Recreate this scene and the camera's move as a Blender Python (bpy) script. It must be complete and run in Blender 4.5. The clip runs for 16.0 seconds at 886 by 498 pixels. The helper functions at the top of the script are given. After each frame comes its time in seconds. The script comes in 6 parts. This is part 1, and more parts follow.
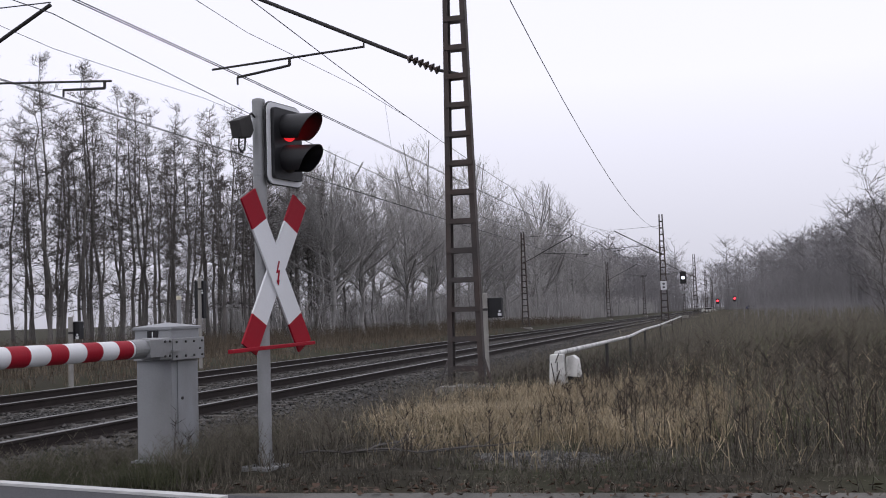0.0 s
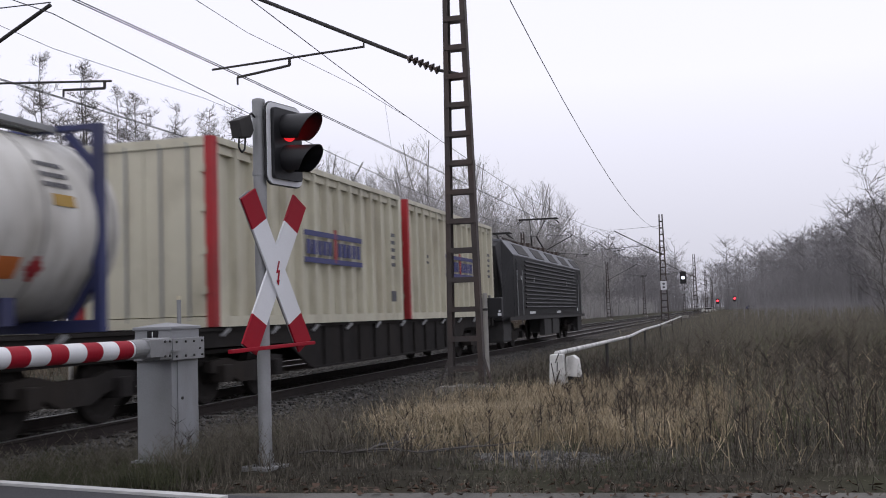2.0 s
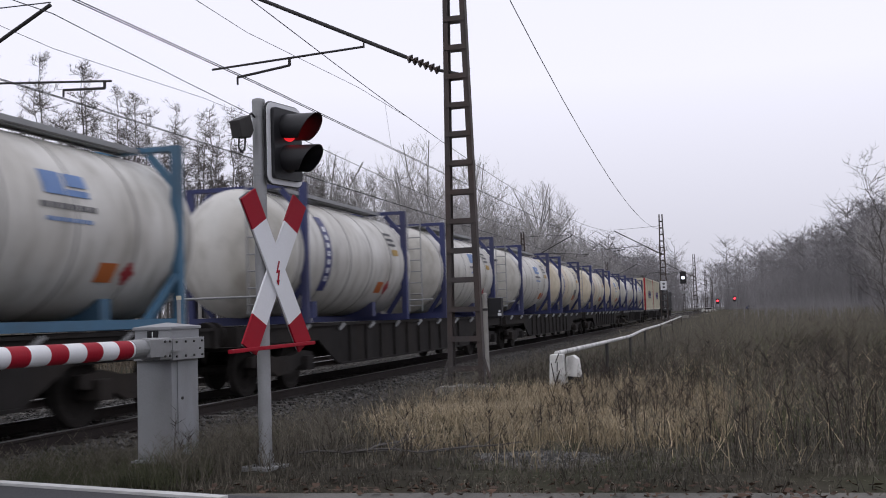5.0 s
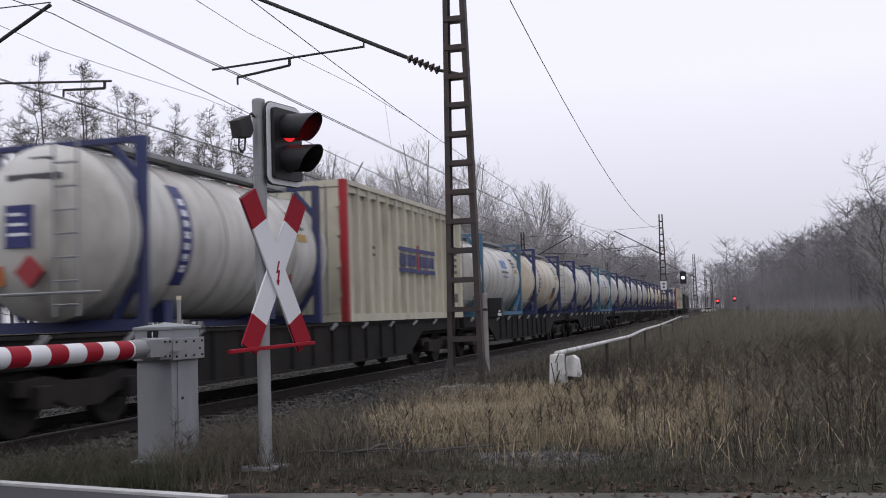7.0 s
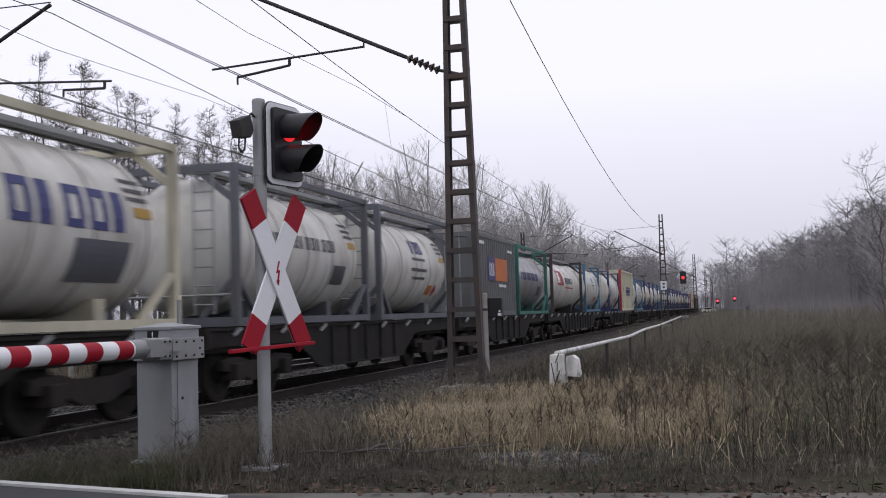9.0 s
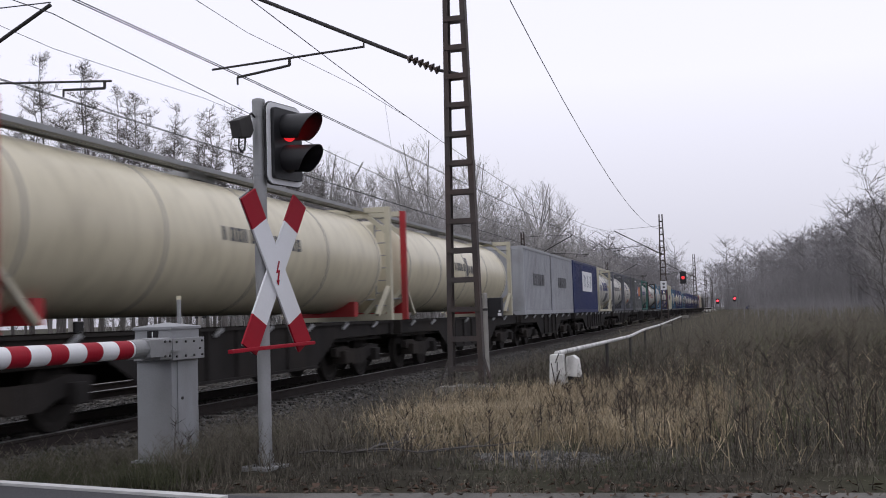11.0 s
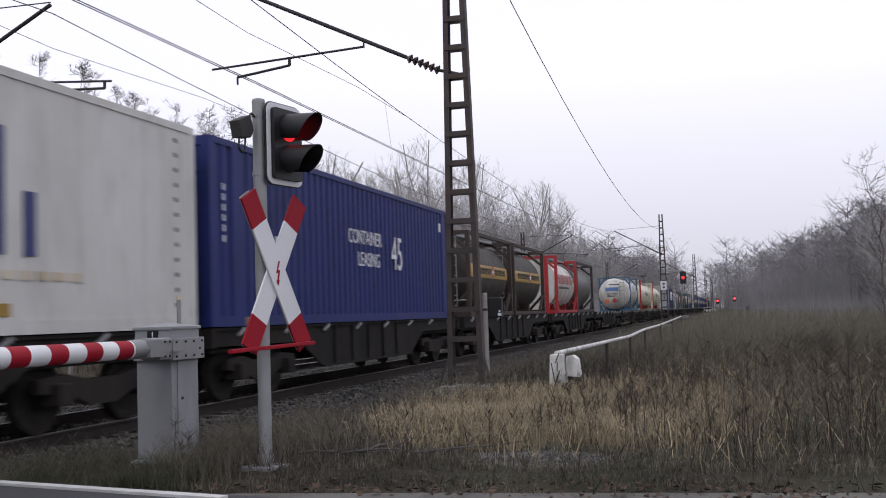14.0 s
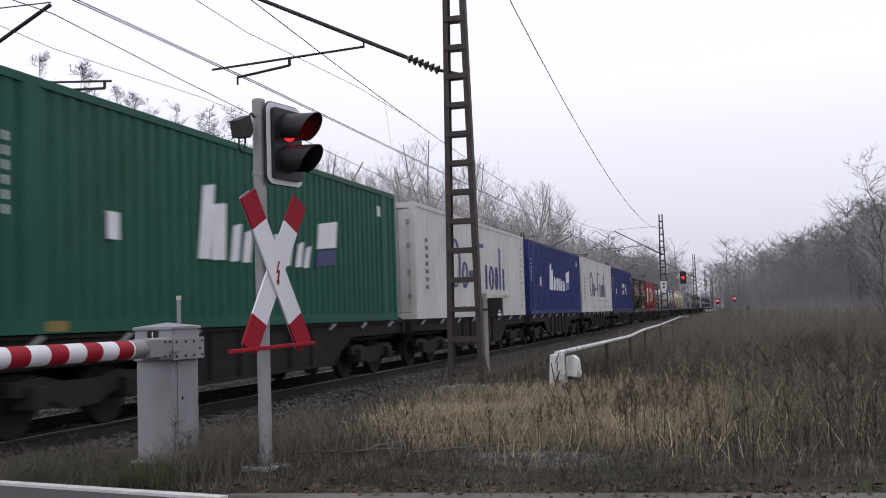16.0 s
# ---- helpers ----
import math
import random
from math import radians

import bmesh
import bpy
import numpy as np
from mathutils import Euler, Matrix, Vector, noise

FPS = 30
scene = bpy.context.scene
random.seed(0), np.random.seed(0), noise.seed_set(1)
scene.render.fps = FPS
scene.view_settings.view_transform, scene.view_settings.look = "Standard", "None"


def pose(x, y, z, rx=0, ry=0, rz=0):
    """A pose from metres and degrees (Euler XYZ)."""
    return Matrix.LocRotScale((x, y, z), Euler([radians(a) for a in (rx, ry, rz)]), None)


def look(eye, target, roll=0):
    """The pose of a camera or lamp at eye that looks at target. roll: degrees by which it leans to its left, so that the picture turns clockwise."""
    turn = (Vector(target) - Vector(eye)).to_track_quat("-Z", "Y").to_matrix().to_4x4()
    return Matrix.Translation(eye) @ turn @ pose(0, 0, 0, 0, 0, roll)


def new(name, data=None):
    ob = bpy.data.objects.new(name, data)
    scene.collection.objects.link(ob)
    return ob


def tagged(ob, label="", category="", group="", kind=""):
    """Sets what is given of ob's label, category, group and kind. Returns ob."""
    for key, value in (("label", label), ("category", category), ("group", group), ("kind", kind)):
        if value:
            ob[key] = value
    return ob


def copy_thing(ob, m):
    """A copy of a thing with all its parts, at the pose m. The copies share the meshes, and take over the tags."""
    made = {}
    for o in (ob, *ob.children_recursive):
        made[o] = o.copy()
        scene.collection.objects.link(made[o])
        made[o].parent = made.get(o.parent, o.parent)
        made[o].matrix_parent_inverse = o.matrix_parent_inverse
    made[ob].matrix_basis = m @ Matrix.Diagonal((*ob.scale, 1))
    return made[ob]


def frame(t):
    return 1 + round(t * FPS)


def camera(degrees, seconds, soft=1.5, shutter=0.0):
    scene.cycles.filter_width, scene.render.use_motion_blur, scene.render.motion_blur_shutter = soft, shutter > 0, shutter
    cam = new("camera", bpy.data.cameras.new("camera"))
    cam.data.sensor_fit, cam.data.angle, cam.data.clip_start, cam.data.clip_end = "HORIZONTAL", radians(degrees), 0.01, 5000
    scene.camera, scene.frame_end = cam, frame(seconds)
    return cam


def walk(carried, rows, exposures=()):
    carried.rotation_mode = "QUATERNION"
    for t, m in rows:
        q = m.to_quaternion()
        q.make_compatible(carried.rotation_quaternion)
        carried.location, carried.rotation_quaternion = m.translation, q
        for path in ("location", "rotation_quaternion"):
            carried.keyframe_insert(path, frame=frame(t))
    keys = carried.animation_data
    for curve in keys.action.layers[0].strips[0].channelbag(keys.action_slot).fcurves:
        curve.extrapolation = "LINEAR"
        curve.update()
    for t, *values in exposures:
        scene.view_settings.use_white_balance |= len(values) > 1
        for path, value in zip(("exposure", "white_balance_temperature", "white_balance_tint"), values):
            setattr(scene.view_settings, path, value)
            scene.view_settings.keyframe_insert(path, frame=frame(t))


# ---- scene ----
CX, CZ, V = 8.63, 1.24, 26.77          # camera's distance from the near track, its height over the rails, train's speed
cam = camera(46.87, 16.0, soft=1.0, shutter=0.18)
YAW, PITCH = radians(15.62), radians(3.73)
EYE = Vector((CX, 0, CZ))
AIM = EYE + Vector((-math.sin(YAW) * math.cos(PITCH), math.cos(YAW) * math.cos(PITCH), math.sin(PITCH))) * 20
walk(cam, [(0.0, look(EYE, AIM, -1.87)), (16.0, look(EYE, AIM, -1.87))], [(0.0, 0.0), (2.5, 0.0), (3.0, -0.05), (8.5, -0.06), (9.0, 0.0), (12.5, -0.04), (13.0, 0.0), (14.5, 0.08), (15.5, 0.15), (16.0, 0.05)])

# ---- light: an even overcast sky ----
world = bpy.data.worlds.new("overcast")
scene.world = world
world.use_nodes = True
wn, wl = world.node_tree.nodes, world.node_tree.links
wn.clear()
w_out, w_bg = wn.new("ShaderNodeOutputWorld"), wn.new("ShaderNodeBackground")
w_sky = wn.new("ShaderNodeTexSky")
w_sky.sky_type, w_sky.sun_disc = "NISHITA", False
w_sky.sun_elevation, w_sky.sun_rotation = radians(38), radians(200)
w_pale = wn.new("ShaderNodeHueSaturation")
w_pale.inputs["Saturation"].default_value = 0.15
w_pale.inputs["Value"].default_value = 0.09
w_co, w_sep = wn.new("ShaderNodeTexCoord"), wn.new("ShaderNodeSeparateXYZ")
w_ramp = wn.new("ShaderNodeValToRGB")
w_ramp.color_ramp.elements[0].position, w_ramp.color_ramp.elements[0].color = 0.0, (0.605, 0.60, 0.70, 1)
w_ramp.color_ramp.elements[1].position, w_ramp.color_ramp.elements[1].color = 1.0, (1.22, 1.22, 1.38, 1)
w_mid = w_ramp.color_ramp.elements.new(0.22)
w_mid.color = (1.02, 1.015, 1.17, 1)
w_high = w_ramp.color_ramp.elements.new(0.34)
w_high.color = (1.02, 1.018, 1.17, 1)
w_mix = wn.new("ShaderNodeMix")
w_mix.data_type = "RGBA"
w_mix.inputs[0].default_value = 0.9
wl.new(w_co.outputs["Generated"], w_sep.inputs[0])
wl.new(w_sep.outputs[2], w_ramp.inputs[0])
wl.new(w_sky.outputs[0], w_pale.inputs["Color"])
wl.new(w_pale.outputs[0], w_mix.inputs[6])
wl.new(w_ramp.outputs[0], w_mix.inputs[7])
wl.new(w_mix.outputs[2], w_bg.inputs[0])
w_bg.inputs[1].default_value = 1.0
wl.new(w_bg.outputs[0], w_out.inputs[0])
sun = new("sun", bpy.data.lights.new("sun", "SUN"))
sun.data.energy, sun.data.angle, sun.data.color = 0.3, radians(40), (1.0, 0.97, 0.93)
sun.matrix_world = look((0, 0, 50), (8, 30, 0))


# ---- materials ----
def mat(name, base, rough=0.7, metal=0.0, vary=0.25, scale=3.0, bump=0.15, grain=60.0, dirt=None, dirt_amount=0.4, piece=0.0, glow=None, spec=0.4, streak=0.0):
    """A surface with a broad and a fine variation, stains and a little relief; piece: brightness change from piece to piece."""
    m = bpy.data.materials.new(name)
    m.use_nodes = True
    n, l = m.node_tree.nodes, m.node_tree.links
    b = n["Principled BSDF"]
    b.inputs["Roughness"].default_value, b.inputs["Metallic"].default_value = rough, metal
    b.inputs["Specular IOR Level"].default_value = spec
    co = n.new("ShaderNodeTexCoord")
    big, fine = n.new("ShaderNodeTexNoise"), n.new("ShaderNodeTexNoise")
    big.inputs["Scale"].default_value, big.inputs["Detail"].default_value = scale, 5
    fine.inputs["Scale"].default_value, fine.inputs["Detail"].default_value = grain, 3
    l.new(co.outputs["Object"], big.inputs["Vector"])
    l.new(co.outputs["Object"], fine.inputs["Vector"])
    add = n.new("ShaderNodeMath")
    add.operation = "MULTIPLY_ADD"
    l.new(fine.outputs[0], add.inputs[0])
    add.inputs[1].default_value = 0.5
    l.new(big.outputs[0], add.inputs[2])
    ramp = n.new("ShaderNodeMapRange")
    l.new(add.outputs[0], ramp.inputs[0])
    ramp.inputs[1].default_value, ramp.inputs[2].default_value = 0.4, 1.1
    ramp.inputs[3].default_value, ramp.inputs[4].default_value = 1 - vary, 1 + vary
    level = ramp.outputs[0]
    if piece:
        info = n.new("ShaderNodeObjectInfo")
        pr = n.new("ShaderNodeMapRange")
        pr.inputs[3].default_value, pr.inputs[4].default_value = 1 - piece, 1 + piece
        l.new(info.outputs["Random"], pr.inputs[0])
        geo = n.new("ShaderNodeNewGeometry")
        pi = n.new("ShaderNodeMapRange")
        pi.inputs[3].default_value, pi.inputs[4].default_value = 1 - piece, 1 + piece
        l.new(geo.outputs["Random Per Island"], pi.inputs[0])
        k = n.new("ShaderNodeMath")
        k.operation = "MULTIPLY"
        l.new(pr.outputs[0], k.inputs[0])
        l.new(pi.outputs[0], k.inputs[1])
        k2 = n.new("ShaderNodeMath")
        k2.operation = "MULTIPLY"
        l.new(k.outputs[0], k2.inputs[0])
        l.new(level, k2.inputs[1])
        level = k2.outputs[0]
    tint = n.new("ShaderNodeMix")
    tint.data_type, tint.blend_type = "RGBA", "MULTIPLY"
    tint.inputs[0].default_value = 1
    tint.inputs[6].default_value = (*base, 1)
    l.new(level, tint.inputs[7])
    colour = tint.outputs[2]
    if dirt:
        st = n.new("ShaderNodeTexNoise")
        st.inputs["Scale"].default_value, st.inputs["Detail"].default_value = scale * 0.6, 8
        mp = n.new("ShaderNodeMapping")
        mp.inputs["Scale"].default_value = (1, 1, 0.35)
        l.new(co.outputs["Object"], mp.inputs[0])
        l.new(mp.outputs[0], st.inputs["Vector"])
        sr = n.new("ShaderNodeMapRange")
        sr.inputs[1].default_value, sr.inputs[2].default_value = 0.45, 0.75
        sr.inputs[3].default_value, sr.inputs[4].default_value = 0, dirt_amount
        l.new(st.outputs[0], sr.inputs[0])
        dm = n.new("ShaderNodeMix")
        dm.data_type = "RGBA"
        l.new(sr.outputs[0], dm.inputs[0])
        l.new(colour, dm.inputs[6])
        dm.inputs[7].default_value = (*dirt, 1)
        colour = dm.outputs[2]
    if streak:
        # grime that rain has drawn down the flank, and scattered spots
        rn, rm, rr = n.new("ShaderNodeTexNoise"), n.new("ShaderNodeMapping"), n.new("ShaderNodeMapRange")
        rm.inputs["Scale"].default_value = (1.2, 2.3, 0.75)
        rn.inputs["Scale"].default_value, rn.inputs["Detail"].default_value = 1.6, 6
        rr.inputs[1].default_value, rr.inputs[2].default_value = 0.47, 0.80
        rr.inputs[3].default_value, rr.inputs[4].default_value = 0, streak
        l.new(co.outputs["Object"], rm.inputs[0])
        l.new(rm.outputs[0], rn.inputs["Vector"])
        l.new(rn.outputs[0], rr.inputs[0])
        rx = n.new("ShaderNodeMix")
        rx.data_type, rx.blend_type = "RGBA", "MULTIPLY"
        l.new(rr.outputs[0], rx.inputs[0])
        l.new(colour, rx.inputs[6])
        rx.inputs[7].default_value = (0.36, 0.33, 0.28, 1)
        colour = rx.outputs[2]
    l.new(colour, b.inputs["Base Color"])
    if bump:
        bp = n.new("ShaderNodeBump")
        bp.inputs["Strength"].default_value, bp.inputs["Distance"].default_value = bump, 0.01
        l.new(fine.outputs[0], bp.inputs["Height"])
        l.new(bp.outputs[0], b.inputs["Normal"])
    if glow:
        b.inputs["Emission Color"].default_value, b.inputs["Emission Strength"].default_value = (*glow[:3], 1), glow[3]
    return m


GRIME = (0.06, 0.05, 0.04)
RUST = (0.12, 0.055, 0.03)
M = dict(
    soil=mat("soil", (0.038, 0.034, 0.025), 0.95, vary=0.45, scale=0.8, grain=14, bump=0.6, dirt=(0.04, 0.048, 0.02), dirt_amount=0.7, spec=0.1),
    asphalt=mat("asphalt", (0.05, 0.05, 0.054), 0.85, vary=0.25, scale=1.5, grain=120, bump=0.4),
    gravel=mat("gravel", (0.11, 0.105, 0.095), 0.95, vary=0.4, scale=2, grain=50, bump=0.7, dirt=(0.05, 0.045, 0.03)),
    ballast=mat("ballast", (0.036, 0.034, 0.032), 0.95, vary=0.45, scale=1.2, grain=22, bump=1.0, dirt=(0.045, 0.035, 0.028), spec=0.1),
    stone=mat("ballast_stone", (0.082, 0.079, 0.075), 0.9, vary=0.25, scale=6, piece=0.45, bump=0.3, spec=0.1),
    sleeper=mat("sleeper_concrete", (0.095, 0.088, 0.08), 0.9, vary=0.3, scale=4, piece=0.2, dirt=(0.05, 0.035, 0.025), spec=0.15),
    rail=mat("rail_rust", (0.032, 0.026, 0.024), 0.75, metal=0.2, vary=0.25, scale=4, spec=0.2),
    railtop=mat("rail_top", (0.20, 0.195, 0.19), 0.5, metal=0.7, vary=0.1),
    line=mat("road_paint", (0.55, 0.55, 0.54), 0.7, vary=0.12, scale=5, dirt=(0.3, 0.3, 0.28)),
    galv=mat("galvanised_steel", (0.29, 0.295, 0.30), 0.55, metal=0.4, vary=0.15, scale=5, dirt=(0.2, 0.2, 0.19)),
    box=mat("grey_paint", (0.27, 0.278, 0.29), 0.55, vary=0.1, scale=2, dirt=(0.2, 0.19, 0.17), dirt_amount=0.35, streak=0.45),
    white=mat("white_enamel", (0.68, 0.69, 0.71), 0.45, vary=0.06, scale=3, dirt=(0.45, 0.44, 0.4), dirt_amount=0.3),
    flaky=mat("flaking_white_paint", (0.62, 0.62, 0.60), 0.7, vary=0.2, scale=7, grain=30, bump=0.5, dirt=(0.10, 0.09, 0.08), dirt_amount=0.9),
    red=mat("red_enamel", (0.28, 0.006, 0.018), 0.6, vary=0.10, scale=3, spec=0.2),
    black=mat("black_plastic", (0.012, 0.012, 0.014), 0.5, vary=0.2),
    dark=mat("dark_steel", (0.045, 0.043, 0.042), 0.7, vary=0.25, scale=4, spec=0.2),
    mast=mat("weathered_mast_steel", (0.062, 0.054, 0.052), 0.75, metal=0.2, vary=0.3, scale=3, dirt=RUST, dirt_amount=0.4),
    wire=mat("wire", (0.03, 0.03, 0.03), 0.7, metal=0.0, vary=0.1),
    insul=mat("insulator", (0.05, 0.035, 0.03), 0.3, vary=0.1),
    concrete=mat("concrete", (0.28, 0.27, 0.25), 0.9, vary=0.2, scale=4, dirt=(0.12, 0.11, 0.09)),
    # these two are paled: distance haze over the farther wood is in the base colour
    hazed_bark=mat("hazed_bark", (0.30, 0.288, 0.28), 0.95, vary=0.35, scale=2.5, grain=25, bump=0.6, dirt=(0.07, 0.085, 0.05), piece=0.2),
    hazed_twig=mat("twigs", (0.33, 0.318, 0.31), 0.95, vary=0.2, scale=1, bump=0, piece=0.25),
    far_twig=mat("far_twigs", (0.205, 0.197, 0.20), 0.95, vary=0.2, scale=0.2, bump=0, piece=0.2),
    dark_stem=mat("dark_stems", (0.035, 0.027, 0.022), 0.95, vary=0.3, scale=2, bump=0, piece=0.3),
    pale_grass=mat("pale_brown_grass", (0.135, 0.108, 0.078), 0.95, vary=0.3, scale=0.5, bump=0, piece=0.4),
    tank_stained=mat("stained_cladding", (0.59, 0.55, 0.45), 0.45, vary=0.1, scale=0.9, dirt=(0.46, 0.31, 0.13), dirt_amount=0.6, streak=0.6),
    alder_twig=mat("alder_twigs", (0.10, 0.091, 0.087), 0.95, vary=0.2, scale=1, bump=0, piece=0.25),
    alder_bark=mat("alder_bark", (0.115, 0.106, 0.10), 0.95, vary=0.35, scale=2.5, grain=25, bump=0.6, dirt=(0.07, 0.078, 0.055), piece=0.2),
    far_lit=mat("far_lamp_lit", (0.5, 0.02, 0.02), 0.3, bump=0, glow=(1.0, 0.04, 0.06, 4.0)),
    straw=mat("straw", (0.46, 0.375, 0.245), 0.9, vary=0.2, scale=0.7, bump=0, piece=0.45),
    weed=mat("dead_weeds", (0.112, 0.100, 0.078), 0.95, vary=0.3, scale=0.5, bump=0, piece=0.45),
    grass=mat("dull_grass", (0.098, 0.104, 0.056), 0.95, vary=0.3, scale=0.6, bump=0, piece=0.4),
    cream=mat("cream_paint", (0.55, 0.525, 0.41), 0.5, vary=0.08, scale=1.2, dirt=(0.33, 0.27, 0.19), dirt_amount=0.35, streak=0.45),
    tank=mat("tank_cladding", (0.56, 0.55, 0.51), 0.4, vary=0.12, scale=1.2, dirt=(0.30, 0.27, 0.21), dirt_amount=0.6, streak=0.75),
    silo=mat("cream_silo", (0.62, 0.57, 0.42), 0.35, vary=0.06, scale=1.0, dirt=(0.34, 0.3, 0.2), dirt_amount=0.3, streak=0.4),
    steel_tank=mat("dull_steel_tank", (0.33, 0.32, 0.33), 0.35, metal=0.6, vary=0.12, scale=1.0, dirt=(0.2, 0.18, 0.15), streak=0.6),
    dark_tank=mat("dark_tank", (0.085, 0.08, 0.078), 0.5, vary=0.2, scale=1.0, dirt=(0.13, 0.12, 0.1), streak=0.4),
    brown_tank=mat("brown_tank", (0.048, 0.040, 0.032), 0.6, vary=0.25, scale=1.0, dirt=(0.03, 0.026, 0.022), spec=0.25, streak=0.4),
    yellow=mat("yellow_band", (0.34, 0.205, 0.03), 0.5, vary=0.12, scale=2, dirt=GRIME, dirt_amount=0.3),
    band=mat("tank_band", (0.26, 0.25, 0.23), 0.6, vary=0.15),
    f_blue=mat("navy_frame", (0.032, 0.04, 0.12), 0.6, vary=0.2, scale=2, dirt=GRIME),
    f_light=mat("light_blue_frame", (0.055, 0.14, 0.225), 0.6, vary=0.2, scale=2, dirt=GRIME),
    f_green=mat("green_frame", (0.03, 0.13, 0.11), 0.6, vary=0.2, scale=2, dirt=GRIME),
    f_grey=mat("grey_frame", (0.10, 0.105, 0.122), 0.6, vary=0.2, scale=2, dirt=GRIME),
    f_dark=mat("dark_frame", (0.04, 0.035, 0.034), 0.65, vary=0.2, scale=2),
    f_brown=mat("brown_frame", (0.045, 0.03, 0.024), 0.7, vary=0.2, scale=2, dirt=GRIME),
    f_red=mat("red_frame", (0.36, 0.02, 0.025), 0.55, vary=0.15, scale=2, dirt=GRIME),
    f_cream=mat("cream_frame", (0.5, 0.47, 0.36), 0.55, vary=0.15, scale=2, dirt=GRIME),
    c_blue=mat("blue_container", (0.018, 0.028, 0.135), 0.55, spec=0.25, vary=0.14, scale=0.8, dirt=(0.03, 0.035, 0.09), dirt_amount=0.5, streak=0.4),
    c_white=mat("white_reefer", (0.57, 0.565, 0.54), 0.5, vary=0.10, scale=1.3, dirt=(0.40, 0.38, 0.32), dirt_amount=0.5, streak=0.28),
    c_green=mat("green_container", (0.009, 0.088, 0.055), 0.55, spec=0.25, vary=0.14, scale=0.8, dirt=(0.02, 0.07, 0.05), dirt_amount=0.5, streak=0.4),
    c_grey=mat("grey_container", (0.105, 0.11, 0.112), 0.55, vary=0.12, scale=0.8, dirt=(0.09, 0.085, 0.08), dirt_amount=0.5, streak=0.5),
    c_pale=mat("pale_grey_container", (0.33, 0.34, 0.36), 0.5, vary=0.08, scale=0.8, dirt=(0.2, 0.2, 0.2), streak=0.4),
    c_navy=mat("navy_container", (0.017, 0.027, 0.1), 0.5, vary=0.14, scale=0.8, dirt=(0.03, 0.03, 0.05), streak=0.4),
    lettering_white=mat("lettering_white", (0.72, 0.73, 0.74), 0.5, vary=0.1),
    lettering_navy=mat("lettering_navy", (0.03, 0.035, 0.14), 0.5, vary=0.12),
    lettering_blue=mat("lettering_blue", (0.11, 0.20, 0.40), 0.5, vary=0.12),
    lettering_red=mat("lettering_red", (0.31, 0.03, 0.035), 0.5, vary=0.12),
    lettering_grey=mat("lettering_grey", (0.075, 0.075, 0.082), 0.5, vary=0.2),
    placard_orange=mat("placard_orange", (0.46, 0.13, 0.03), 0.6, vary=0.15),
    loco=mat("black_loco_paint", (0.011, 0.011, 0.012), 0.5, vary=0.3, scale=1.5, dirt=(0.03, 0.027, 0.025), dirt_amount=0.4, streak=0.3, spec=0.15),
    loco_roof=mat("grey_loco_roof", (0.13, 0.135, 0.15), 0.55, vary=0.15, scale=1.5, dirt=(0.07, 0.06, 0.05)),
    wagon=mat("wagon_grime", (0.024, 0.022, 0.021), 0.85, vary=0.35, scale=2, dirt=(0.042, 0.034, 0.027), dirt_amount=0.5, spec=0.1),
    wheel=mat("wheel_steel", (0.03, 0.027, 0.025), 0.8, metal=0.0, vary=0.3, scale=4, spec=0.1),
    dry_leaf=mat("dry_leaves", (0.075, 0.045, 0.03), 0.9, vary=0.3, scale=3, bump=0, piece=0.5),
    glass=mat("dark_glass", (0.02, 0.022, 0.025), 0.08, vary=0.1, bump=0, spec=0.8),
    red_lit=mat("red_lamp_lit", (0.5, 0.02, 0.02), 0.3, bump=0, glow=(1.0, 0.03, 0.04, 0.8)),
    white_lit=mat("white_lamp_lit", (0.7, 0.8, 0.9), 0.3, bump=0, glow=(0.75, 0.85, 1.0, 2.0)),
)


# ---- building blocks ----
def box(bm, x0, x1, y0, y1, z0, z1):
    v = [bm.verts.new((x, y, z)) for x in (x0, x1) for y in (y0, y1) for z in (z0, z1)]
    for f in ((0, 1, 3, 2), (4, 6, 7, 5), (0, 4, 5, 1), (2, 3, 7, 6), (0, 2, 6, 4), (1, 5, 7, 3)):
        bm.faces.new([v[i] for i in f])


def tube(bm, a, b, r0, r1=None, n=8, caps=True):
    """A round bar from a to b."""
    a, b = Vector(a), Vector(b)
    r1 = r0 if r1 is None else r1
    d = (b - a).normalized()
    u = d.orthogonal().normalized()
    w = d.cross(u)
    rings = []
    for c, r in ((a, r0), (b, r1)):
        rings.append([bm.verts.new(c + (u * math.cos(2 * math.pi * i / n) + w * math.sin(2 * math.pi * i / n)) * r) for i in range(n)])
    for i in range(n):
        bm.faces.new((rings[0][i], rings[0][(i + 1) % n], rings[1][(i + 1) % n], rings[1][i]))
    if caps:
        bm.faces.new(rings[0][::-1])
        bm.faces.new(rings[1])


def beam(bm, a, b, w, h, up=(0, 0, 1)):
    """A rectangular bar from a to b, w wide and h high."""
    a, b = Vector(a), Vector(b)
    d = (b - a).normalized()
    s = d.cross(Vector(up))
    s = s.normalized() if s.length > 1e-4 else Vector((1, 0, 0))
    t = s.cross(d)
    v = [[bm.verts.new(c + s * i * w / 2 + t * j * h / 2) for i, j in ((-1, -1), (1, -1), (1, 1), (-1, 1))] for c in (a, b)]
    for i in range(4):
        bm.faces.new((v[0][i], v[0][(i + 1) % 4], v[1][(i + 1) % 4], v[1][i]))
    bm.faces.new(v[0][::-1])
    bm.faces.new(v[1])


